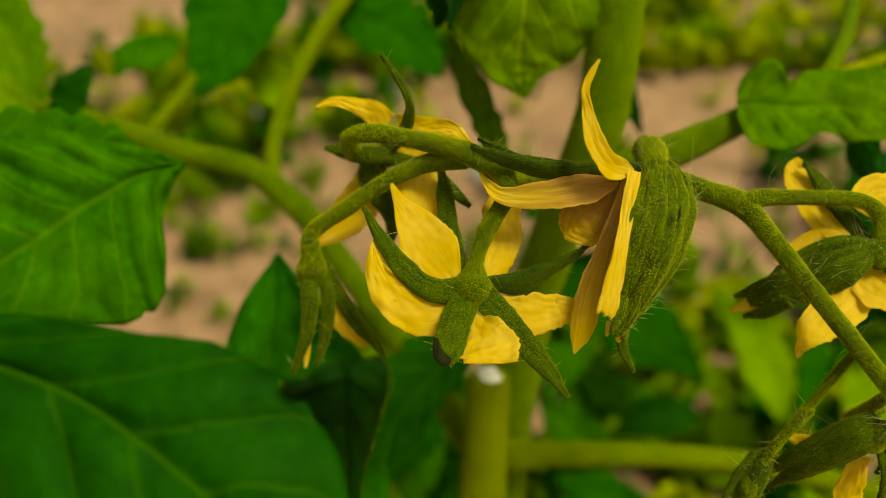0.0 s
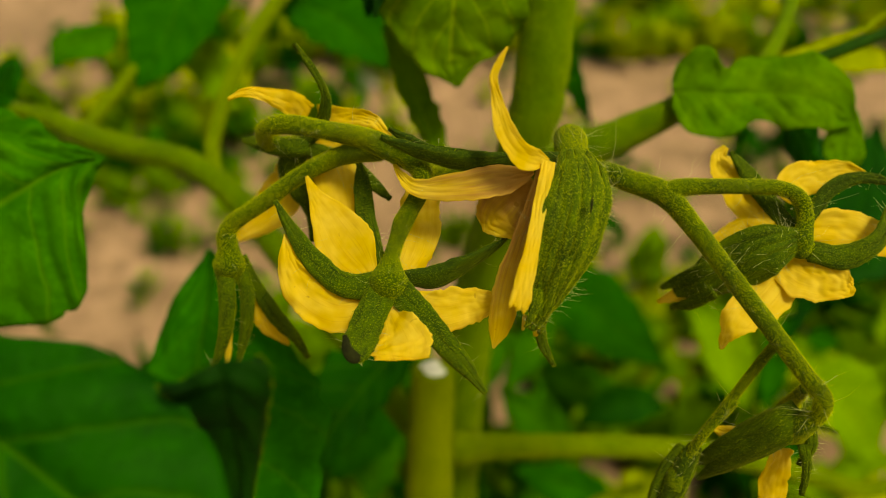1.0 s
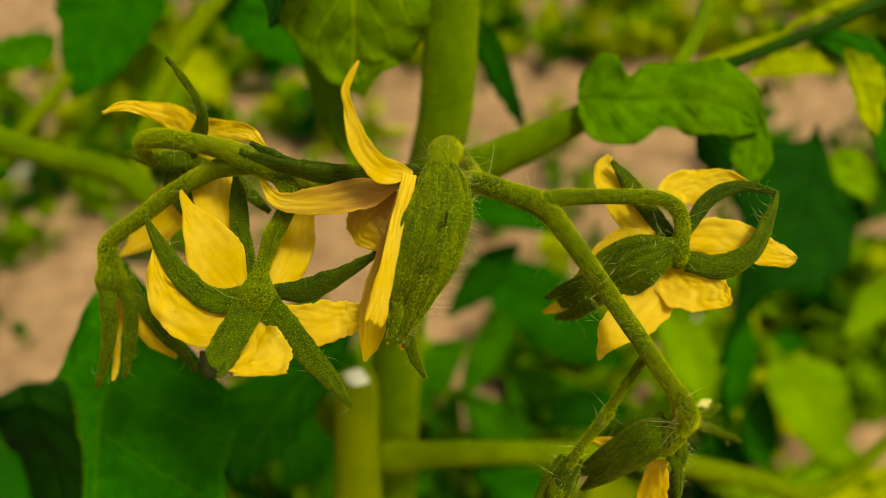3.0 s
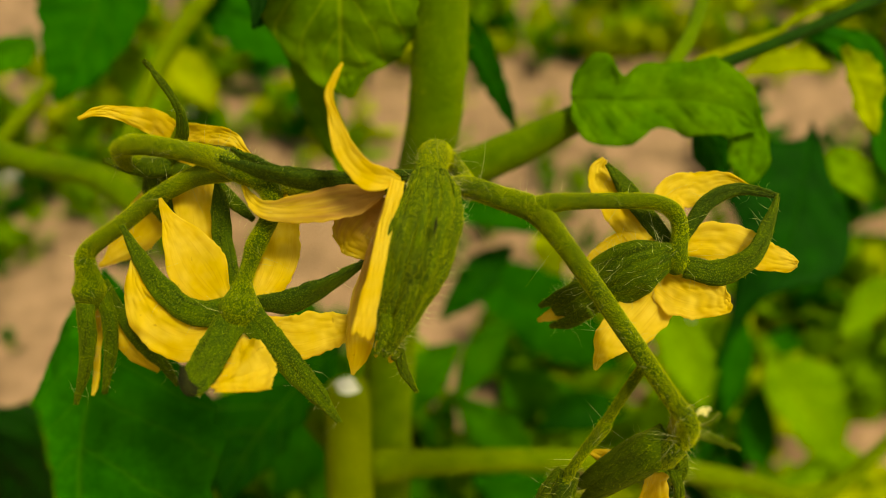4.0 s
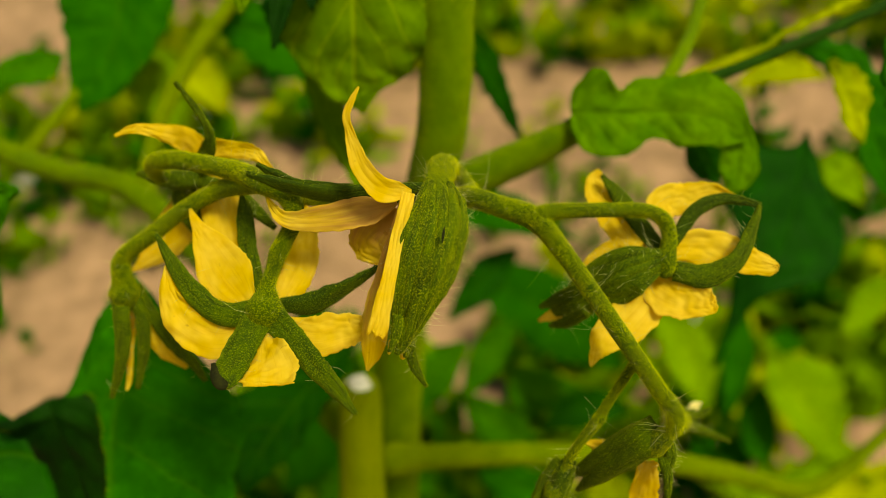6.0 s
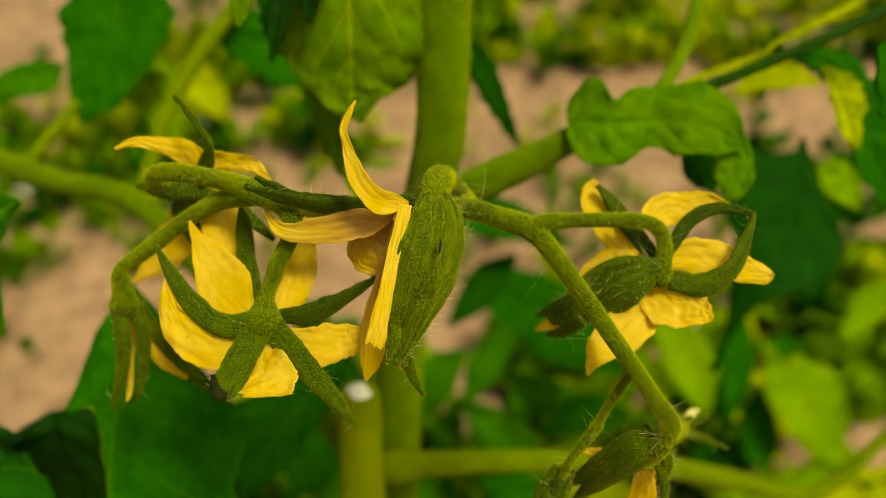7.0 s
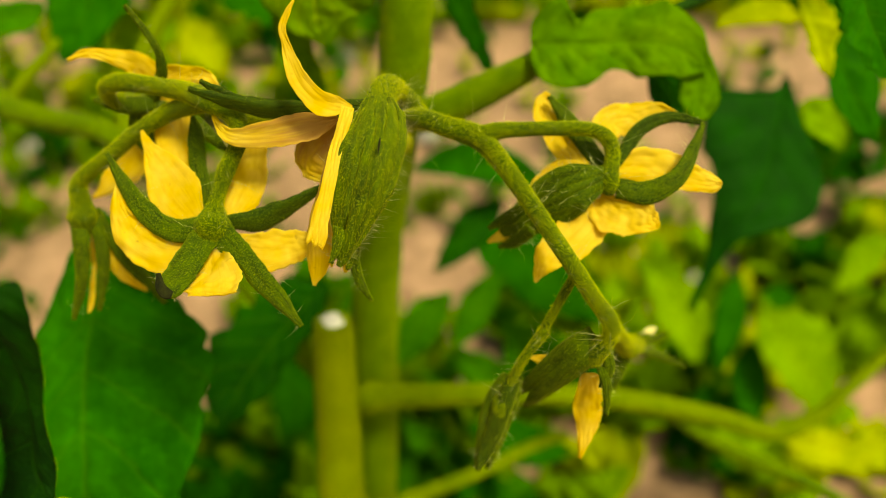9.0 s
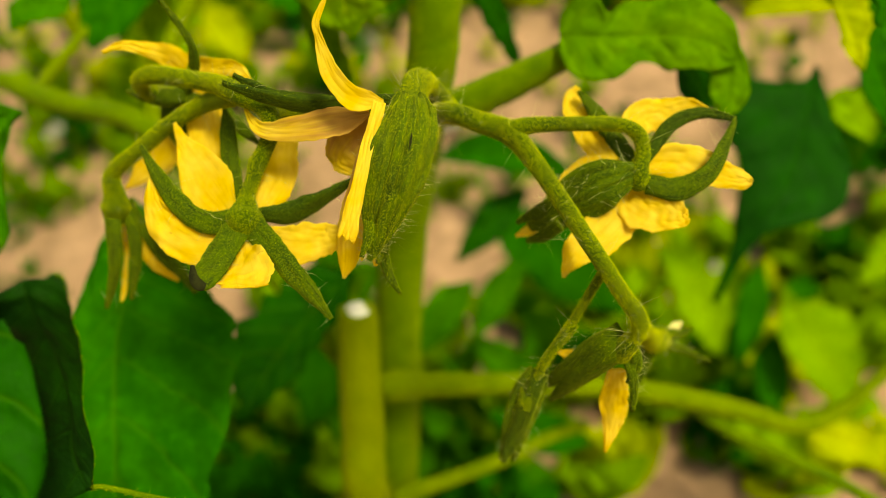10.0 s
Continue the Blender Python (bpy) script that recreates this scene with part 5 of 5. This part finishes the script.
low_leaf([(5.85, 32.01, 19.17, 0.111, 0.111, 0), (7.37, 30.54, 18.81, 1.622, 1.351, 0), (9.33, 28.94, 18.27, 1.972, 1.841, 0), (11.14, 28.17, 17.16, 1.052, 1.183, 0), (12.43, 27.56, 16.26, 0.105, 0.105, 0)], LEAF_MID, 120)
low_leaf([(14.44, 31.6, 17.15, 0.114, 0.114, 0), (15.5, 30.01, 16.57, 0.972, 1.11, 0), (16.43, 28.93, 14.93, 1.249, 1.249, 0), (17.07, 27.72, 13.05, 0.111, 0.111, 0)], LEAF_LIGHT, 121)
low_leaf([(19.97, 31.74, 15.81, 0.117, 0.117, 0), (19.65, 30.97, 14.58, 0.818, 0.877, 0), (19.32, 30.04, 13.1, 0.76, 0.877, 0), (18.83, 28.96, 11.37, 0.117, 0.117, 0)], LEAF_MID, 122)
low_leaf([(20.81, 30.13, 14.49, 0.175, 0.175, 0), (21.44, 29.51, 13.58, 1.812, 1.169, 0), (22.38, 28.74, 12.46, 2.513, 1.344, 0), (23.43, 27.96, 11.35, 1.519, 1.461, 0), (24.04, 27.45, 10.6, 0.701, 0.993, 0), (24.68, 26.94, 9.86, 0.117, 0.117, 0)], LEAF_LIGHT, 123)
low_leaf([(21.22, 30.56, 12.16, 0.12, 0.12, 0), (20.73, 29.78, 10.9, 1.048, 0.899, 0), (20.85, 28.81, 9.38, 1.048, 0.899, 0), (21.12, 28.16, 8.37, 0.12, 0.12, 0)], LEAF_MID, 124)
low_leaf([(22.02, 32.6, 13.55, 0.092, 0.092, 0), (22.94, 32.49, 13.42, 0.798, 0.798, 0), (24.01, 32.36, 13.29, 0.092, 0.092, 0)], LEAF_MID, 125)
low_leaf([(7.36, 30.95, 13.86, 0.117, 0.117, 0), (8.8, 30.27, 12.87, 1.052, 1.052, 0), (10.24, 29.91, 12.38, 1.052, 1.052, 0), (12, 29.84, 12.37, 0.117, 0.117, 0)], LEAF_FRESH, 126)
low_leaf([(4.79, 27.28, 15.39, 0.105, 0.105, 0), (6.07, 26.52, 14.28, 1.052, 1.052, 0), (7.37, 26.05, 13.61, 0.947, 0.947, 0), (8.41, 25.87, 13.39, 0.105, 0.105, 0)], LEAF_FRESH, 127)
low_leaf([(8.73, 27.58, 12.37, 0.111, 0.111, 0), (10.14, 27.98, 13.07, 0.999, 0.999, 0), (11.81, 28.06, 13.3, 0.999, 0.999, 0), (13.19, 27.86, 13.06, 0.111, 0.111, 0)], LEAF_DARK, 128)
low_leaf([(5.34, 23.76, 13.63, 0.099, 0.099, 0), (6.82, 23.44, 13.2, 0.993, 0.993, 0), (8.3, 23.12, 12.78, 0.993, 0.993, 0), (10.03, 22.92, 12.57, 0.099, 0.099, 0)], LEAF_MID, 129)
low_leaf([(17.05, 24.71, 12.04, 0.105, 0.105, 0), (18.08, 24.24, 11.37, 0.789, 1.052, 0), (19.38, 23.77, 10.7, 0.947, 0.947, 0), (20.94, 23.29, 10.03, 0.105, 0.105, 0)], LEAF_LIGHT, 130)
low_leaf([(-5.79, 24.97, 14.91, 0.099, 0.099, 0), (-4.53, 25.46, 15.74, 0.993, 0.993, 0), (-3.03, 25.67, 16.16, 0.993, 0.993, 0), (-1.54, 25.62, 16.16, 0.099, 0.099, 0)], LEAF_DARK, 131)
low_leaf([(-2.18, 20.82, 16.58, 0.088, 0.088, 0), (-1.52, 21.51, 17.69, 1.315, 1.096, 0), (-0.64, 22.19, 18.81, 1.359, 1.315, 0), (0.02, 22.65, 19.56, 0.088, 0.088, 0)], LEAF_MID, 132)
low_leaf([(19.52, 23.06, 12.96, 0.102, 0.102, 0), (20.65, 22.74, 12.51, 0.869, 0.767, 0), (21.91, 22.56, 12.26, 1.023, 0.92, 0), (23.4, 21.79, 11.16, 0.102, 0.102, 0)], LEAF_YELLOW, 133)
low_leaf([(22.13, 22.79, 10.82, 0.105, 0.105, 0), (23.47, 23.19, 11.44, 0.789, 0.894, 0), (25.05, 23.14, 11.4, 0.894, 0.894, 0), (26.59, 22.65, 10.7, 0.105, 0.105, 0)], LEAF_YELLOW, 134)
low_leaf([(17.69, 23.37, 11.6, 0.105, 0.105, 0), (19.02, 23.48, 11.78, 0.789, 0.894, 0), (20.36, 23.88, 12.4, 0.789, 0.789, 0), (21.44, 24.14, 12.8, 0.105, 0.105, 0)], LEAF_LIGHT, 135)
low_leaf([(2.37, 22.37, 18.73, 0.091, 0.091, 0), (3.05, 22.98, 19.65, 0.679, 0.815, 0), (3.77, 23.53, 20.47, 0.77, 0.861, 0), (4.75, 23.95, 21.1, 0.091, 0.091, 0)], LEAF_FRESH, 136)
low_leaf([(3.4, 25.91, 25.73, 0.088, 0.088, 0), (5.16, 26.04, 25.96, 0.745, 0.745, 0), (6.9, 25.86, 25.73, 0.745, 0.789, 0), (8.95, 25.31, 24.95, 0.088, 0.088, 0)], LEAF_MID, 137)
low_leaf([(4.1, 25.15, 21.32, 0.088, 0.088, 0), (5.02, 25.68, 22.24, 0.57, 0.745, 0), (5.93, 26.16, 23.06, 0.745, 0.877, 0), (7.05, 26.57, 23.79, 0.088, 0.088, 0)], LEAF_DARK, 138)
low_leaf([(7.2, 26.56, 20.08, 0.094, 0.094, 0), (6.23, 26.11, 19.3, 0.701, 0.795, 0), (5.48, 25.52, 18.32, 0.795, 0.701, 0), (4.74, 24.94, 17.34, 0.094, 0.094, 0)], LEAF_FRESH, 139)
low_leaf([(27.11, 33.98, 12.27, 0.129, 0.129, 0), (28.1, 34.63, 13.36, 0.964, 0.964, 0), (29.41, 35.27, 14.44, 0.964, 0.964, 0), (31.03, 35.56, 14.98, 0.129, 0.129, 0)], LEAF_LIGHT, 140)

# ---- weeds and stones on the soil ----
WEED_LEAF = {}


def weed_leaf(kind, material):
    if (kind, material.name) not in WEED_LEAF:
        wide = 0.2 if kind == "slim" else 0.34
        rows = [(0, 0, 0, 0.02, 0.02, 0), (0, 0.12, 0.03, 0.03, 0.03, 0), (0, 0.35, 0.09, wide, wide, 0), (0, 0.65, 0.12, wide * 0.85, wide * 0.9, 0), (0, 0.88, 0.08, wide * 0.4, wide * 0.4, 0), (0, 1.0, 0.04, 0.01, 0.01, 0)]
        flat = [(x, z * 0.84, y, l, r, a) for x, y, z, l, r, a in rows]
        WEED_LEAF[kind, material.name] = blade("leaf", [(x * 1.0, y, z, l, r, a) for x, y, z, l, r, a in flat], material, 0.02, cup=0.12, ruffle=0.05, steps=1 if kind == "far" else 2, nv=5 if kind == "far" else 7, seed=len(WEED_LEAF))
    return WEED_LEAF[kind, material.name]


def weed(x, y, height, count, size, material, kind, rng, label, group):
    z = ground_height(x, y) - 0.2
    ob = thing("weed", (x, y, z), label, "weed", group)
    lean = rng.normal(size=2) * 0.18 * height
    line = [(x, y, z, 0.14), (x + lean[0] * 0.3, y + lean[1] * 0.3, z + height * 0.5, 0.11), (x + lean[0], y + lean[1], z + height, 0.05)]
    stem = part("stem", tube("stem", line, STUB, 3, 6, 0.05, 1), ob)
    spine = smooth_line(line, 8)
    for k in range(count):
        s = (k + 0.6) / count
        at = spine[min(int(s * (len(spine) - 1)), len(spine) - 1), :3]
        lf = part("leaf", weed_leaf(kind, material), ob)
        big = size * (1.15 - 0.55 * s) * rng.uniform(0.75, 1.2)
        lf.matrix_basis = Matrix.Translation(Vector((*at,)) * CM) @ Euler((radians(-rng.uniform(30, 95) + 40 * s), 0, k * 2.4 + rng.uniform(-0.5, 0.5)), "XYZ").to_matrix().to_4x4() @ Matrix.Scale(big, 4)
    return ob


rng = np.random.default_rng(11)
ZONES = (
    (54, (12, 46), (27, 46), (2, 6), 14, 3.6, (LEAF_LIGHT, LEAF_LIGHT, LEAF_YELLOW, LEAF_MID), "oval"),
    (34, (-10, 14), (26, 42), (2, 6), 13, 3.4, (LEAF_LIGHT, LEAF_FRESH, LEAF_LIGHT), "oval"),
    (34, (-14, 6), (19, 34), (2, 6), 13, 3.8, (LEAF_MID, LEAF_DARK, LEAF_FRESH), "oval"),
    (14, (30, 50), (48, 66), (3, 7), 10, 3.2, (LEAF_LIGHT, LEAF_MID), "oval"),
    (16, (-32, -16), (55, 64), (2, 4.5), 10, 2.6, (LEAF_MID, LEAF_DARK, LEAF_LIGHT), "oval"),
    (34, (-34, -6), (38, 64), (1.0, 2.5), 7, 1.6, (LEAF_LIGHT, LEAF_MID), "slim"),
    (44, (6, 48), (52, 82), (1.0, 3), 7, 2.0, (LEAF_LIGHT, LEAF_MID, LEAF_YELLOW), "slim"),
    (40, (-31, 1), (63, 88), (2.5, 6), 11, 2.8, (LEAF_LIGHT, LEAF_OLIVE, LEAF_FRESH, LEAF_YELLOW), "oval"),
    (26, (-34, -8), (50, 61), (1.5, 4), 9, 2.2, (LEAF_MID, LEAF_OLIVE, LEAF_LIGHT), "slim"),
    (24, (2, 40), (46, 60), (1.5, 4), 9, 2.2, (LEAF_FRESH, LEAF_LIGHT, LEAF_OLIVE), "slim"),
)
for n, (x0, x1), (y0, y1), (h0, h1), count, size, mats, kind in ZONES:
    for k in range(n):
        m = mats[rng.integers(len(mats))]
        weed(rng.uniform(x0, x1), rng.uniform(y0, y1), rng.uniform(h0, h1), count, size, m, kind, rng, "small leafy green weed growing in the soil", "weeds on the bed")


def far_weeds(zones, rng):
    """The dense weeds on the far bank, which nobody could count."""
    mats = (LEAF_DEEP, LEAF_MID, LEAF_LIGHT, LEAF_YELLOW)
    verts, faces, uvs, slots, total = [], [], [], [], 0
    shapes = []
    for m in mats:
        me = weed_leaf("far", m)
        uv = np.zeros((len(me.vertices), 2))
        for lp, d in zip(me.loops, me.uv_layers[0].data):
            uv[lp.vertex_index] = d.uv
        shapes.append((np.array([v.co[:] for v in me.vertices]), [tuple(p.vertices) for p in me.polygons], uv))
    for n, (x0, x1), (y0, y1), (h0, h1), count, size, share in zones:
        for k in range(n):
            x, y, h = rng.uniform(x0, x1), y0 + (y1 - y0) * rng.random() ** 1.4, rng.uniform(h0, h1)
            x += 6 * rng.normal()
            z = ground_height(x, y)
            pick = rng.choice(4, p=share)
            co, fa, uv = shapes[pick]
            for q in range(count):
                s = (q + 0.6) / count
                turn = Euler((radians(-rng.uniform(30, 95) + 40 * s), 0, q * 2.4 + rng.uniform(-0.5, 0.5)), "XYZ").to_matrix()
                big = size * (1.15 - 0.55 * s) * rng.uniform(0.75, 1.2)
                at = np.array((x + rng.normal() * 0.5, y + rng.normal() * 0.5, z + h * s)) * CM
                verts.append(co @ np.array(turn).T * big + at)
                faces.extend(tuple(v + total for v in f) for f in fa)
                uvs.append(uv)
                slots.extend([pick] * len(fa))
                total += len(co)
    me = mesh_of("weed_patch", np.vstack(verts), faces, mats[0], np.vstack(uvs))
    for m in mats[1:]:
        me.materials.append(m)
    me.polygons.foreach_set("material_index", slots)
    return tagged(part("weed_patch", me), "dense yellow green weeds growing on the far bank", "weeds", kind="stuff")


far_weeds((
    (420, (-24, 88), (79, 128), (1.5, 4.5), 9, 2.8, (0.06, 0.14, 0.4, 0.4)),
    (30, (-38, -10), (66, 78), (2, 5), 11, 2.6, (0.05, 0.25, 0.4, 0.3)),
), np.random.default_rng(23))


# one taller pale weed on the bank
pale = thing("weed", (-15.0, 66.5, ground_height(-15.0, 66.5)), "taller pale yellow green weed on the bank", "weed", "weeds on the bed")
part("stem", tube("stem", [(-15.0, 66.5, ground_height(-15.0, 66.5) - 0.2, 0.22), (-15.6, 66.0, 14.0, 0.18), (-15.4, 65.3, 19.5, 0.12)], STUB, 5, 8, 0.05, 3), pale)
leaf([(-16.24, 64.36, 20.14, 0.190, 0.190, 0), (-15.55, 64.24, 19.01, 1.435, 1.531, 0), (-14.47, 63.80, 17.38, 1.639, 1.736, 0), (-13.60, 63.14, 16.31, 0.868, 0.964, 0), (-12.93, 62.62, 15.50, 0.145, 0.145, 0)], LEAF_YELLOW, 142, cup=0.15, ruffle=0.4, quilt=0.15, teeth=0.1, parent=pale)
leaf([(-19.15, 65.72, 20.47, 0.142, 0.142, 0), (-18.67, 65.74, 19.59, 0.957, 1.053, 0), (-17.98, 65.69, 18.62, 1.061, 1.061, 0), (-16.95, 65.08, 17.72, 0.145, 0.145, 0)], LEAF_LIGHT, 143, cup=0.15, ruffle=0.4, quilt=0.15, teeth=0.1, parent=pale)


def stone(x, y, r, seed, label):
    bm = bmesh.new()
    bmesh.ops.create_icosphere(bm, subdivisions=3, radius=r * CM)
    for v in bm.verts:
        v.co *= 1 + 0.28 * noise.noise(v.co * (80 / r) + Vector((seed, 0, 0)))
        v.co.z *= 0.55
    me = bpy.data.meshes.new("stone")
    bm.to_mesh(me)
    bm.free()
    me.polygons.foreach_set("use_smooth", [True] * len(me.polygons))
    me.materials.append(STONE)
    ob = new("stone", me)
    ob.location = Vector((x, y, ground_height(x, y) + r * 0.25)) * CM
    return tagged(ob, label, "stone", "stones on the soil")


for k, (x, y, r) in enumerate(((-20.9, 69.7, 1.1), (-17.6, 70.9, 1.5), (-4.1, 76.4, 1.6), (3.6, 81.2, 1.4), (-31, 62, 1.3), (22, 44, 1.2), (10, 40, 1.0), (4, 62, 1.3))):
    stone(x, y, r, k, "pale grey stone lying on dry soil")
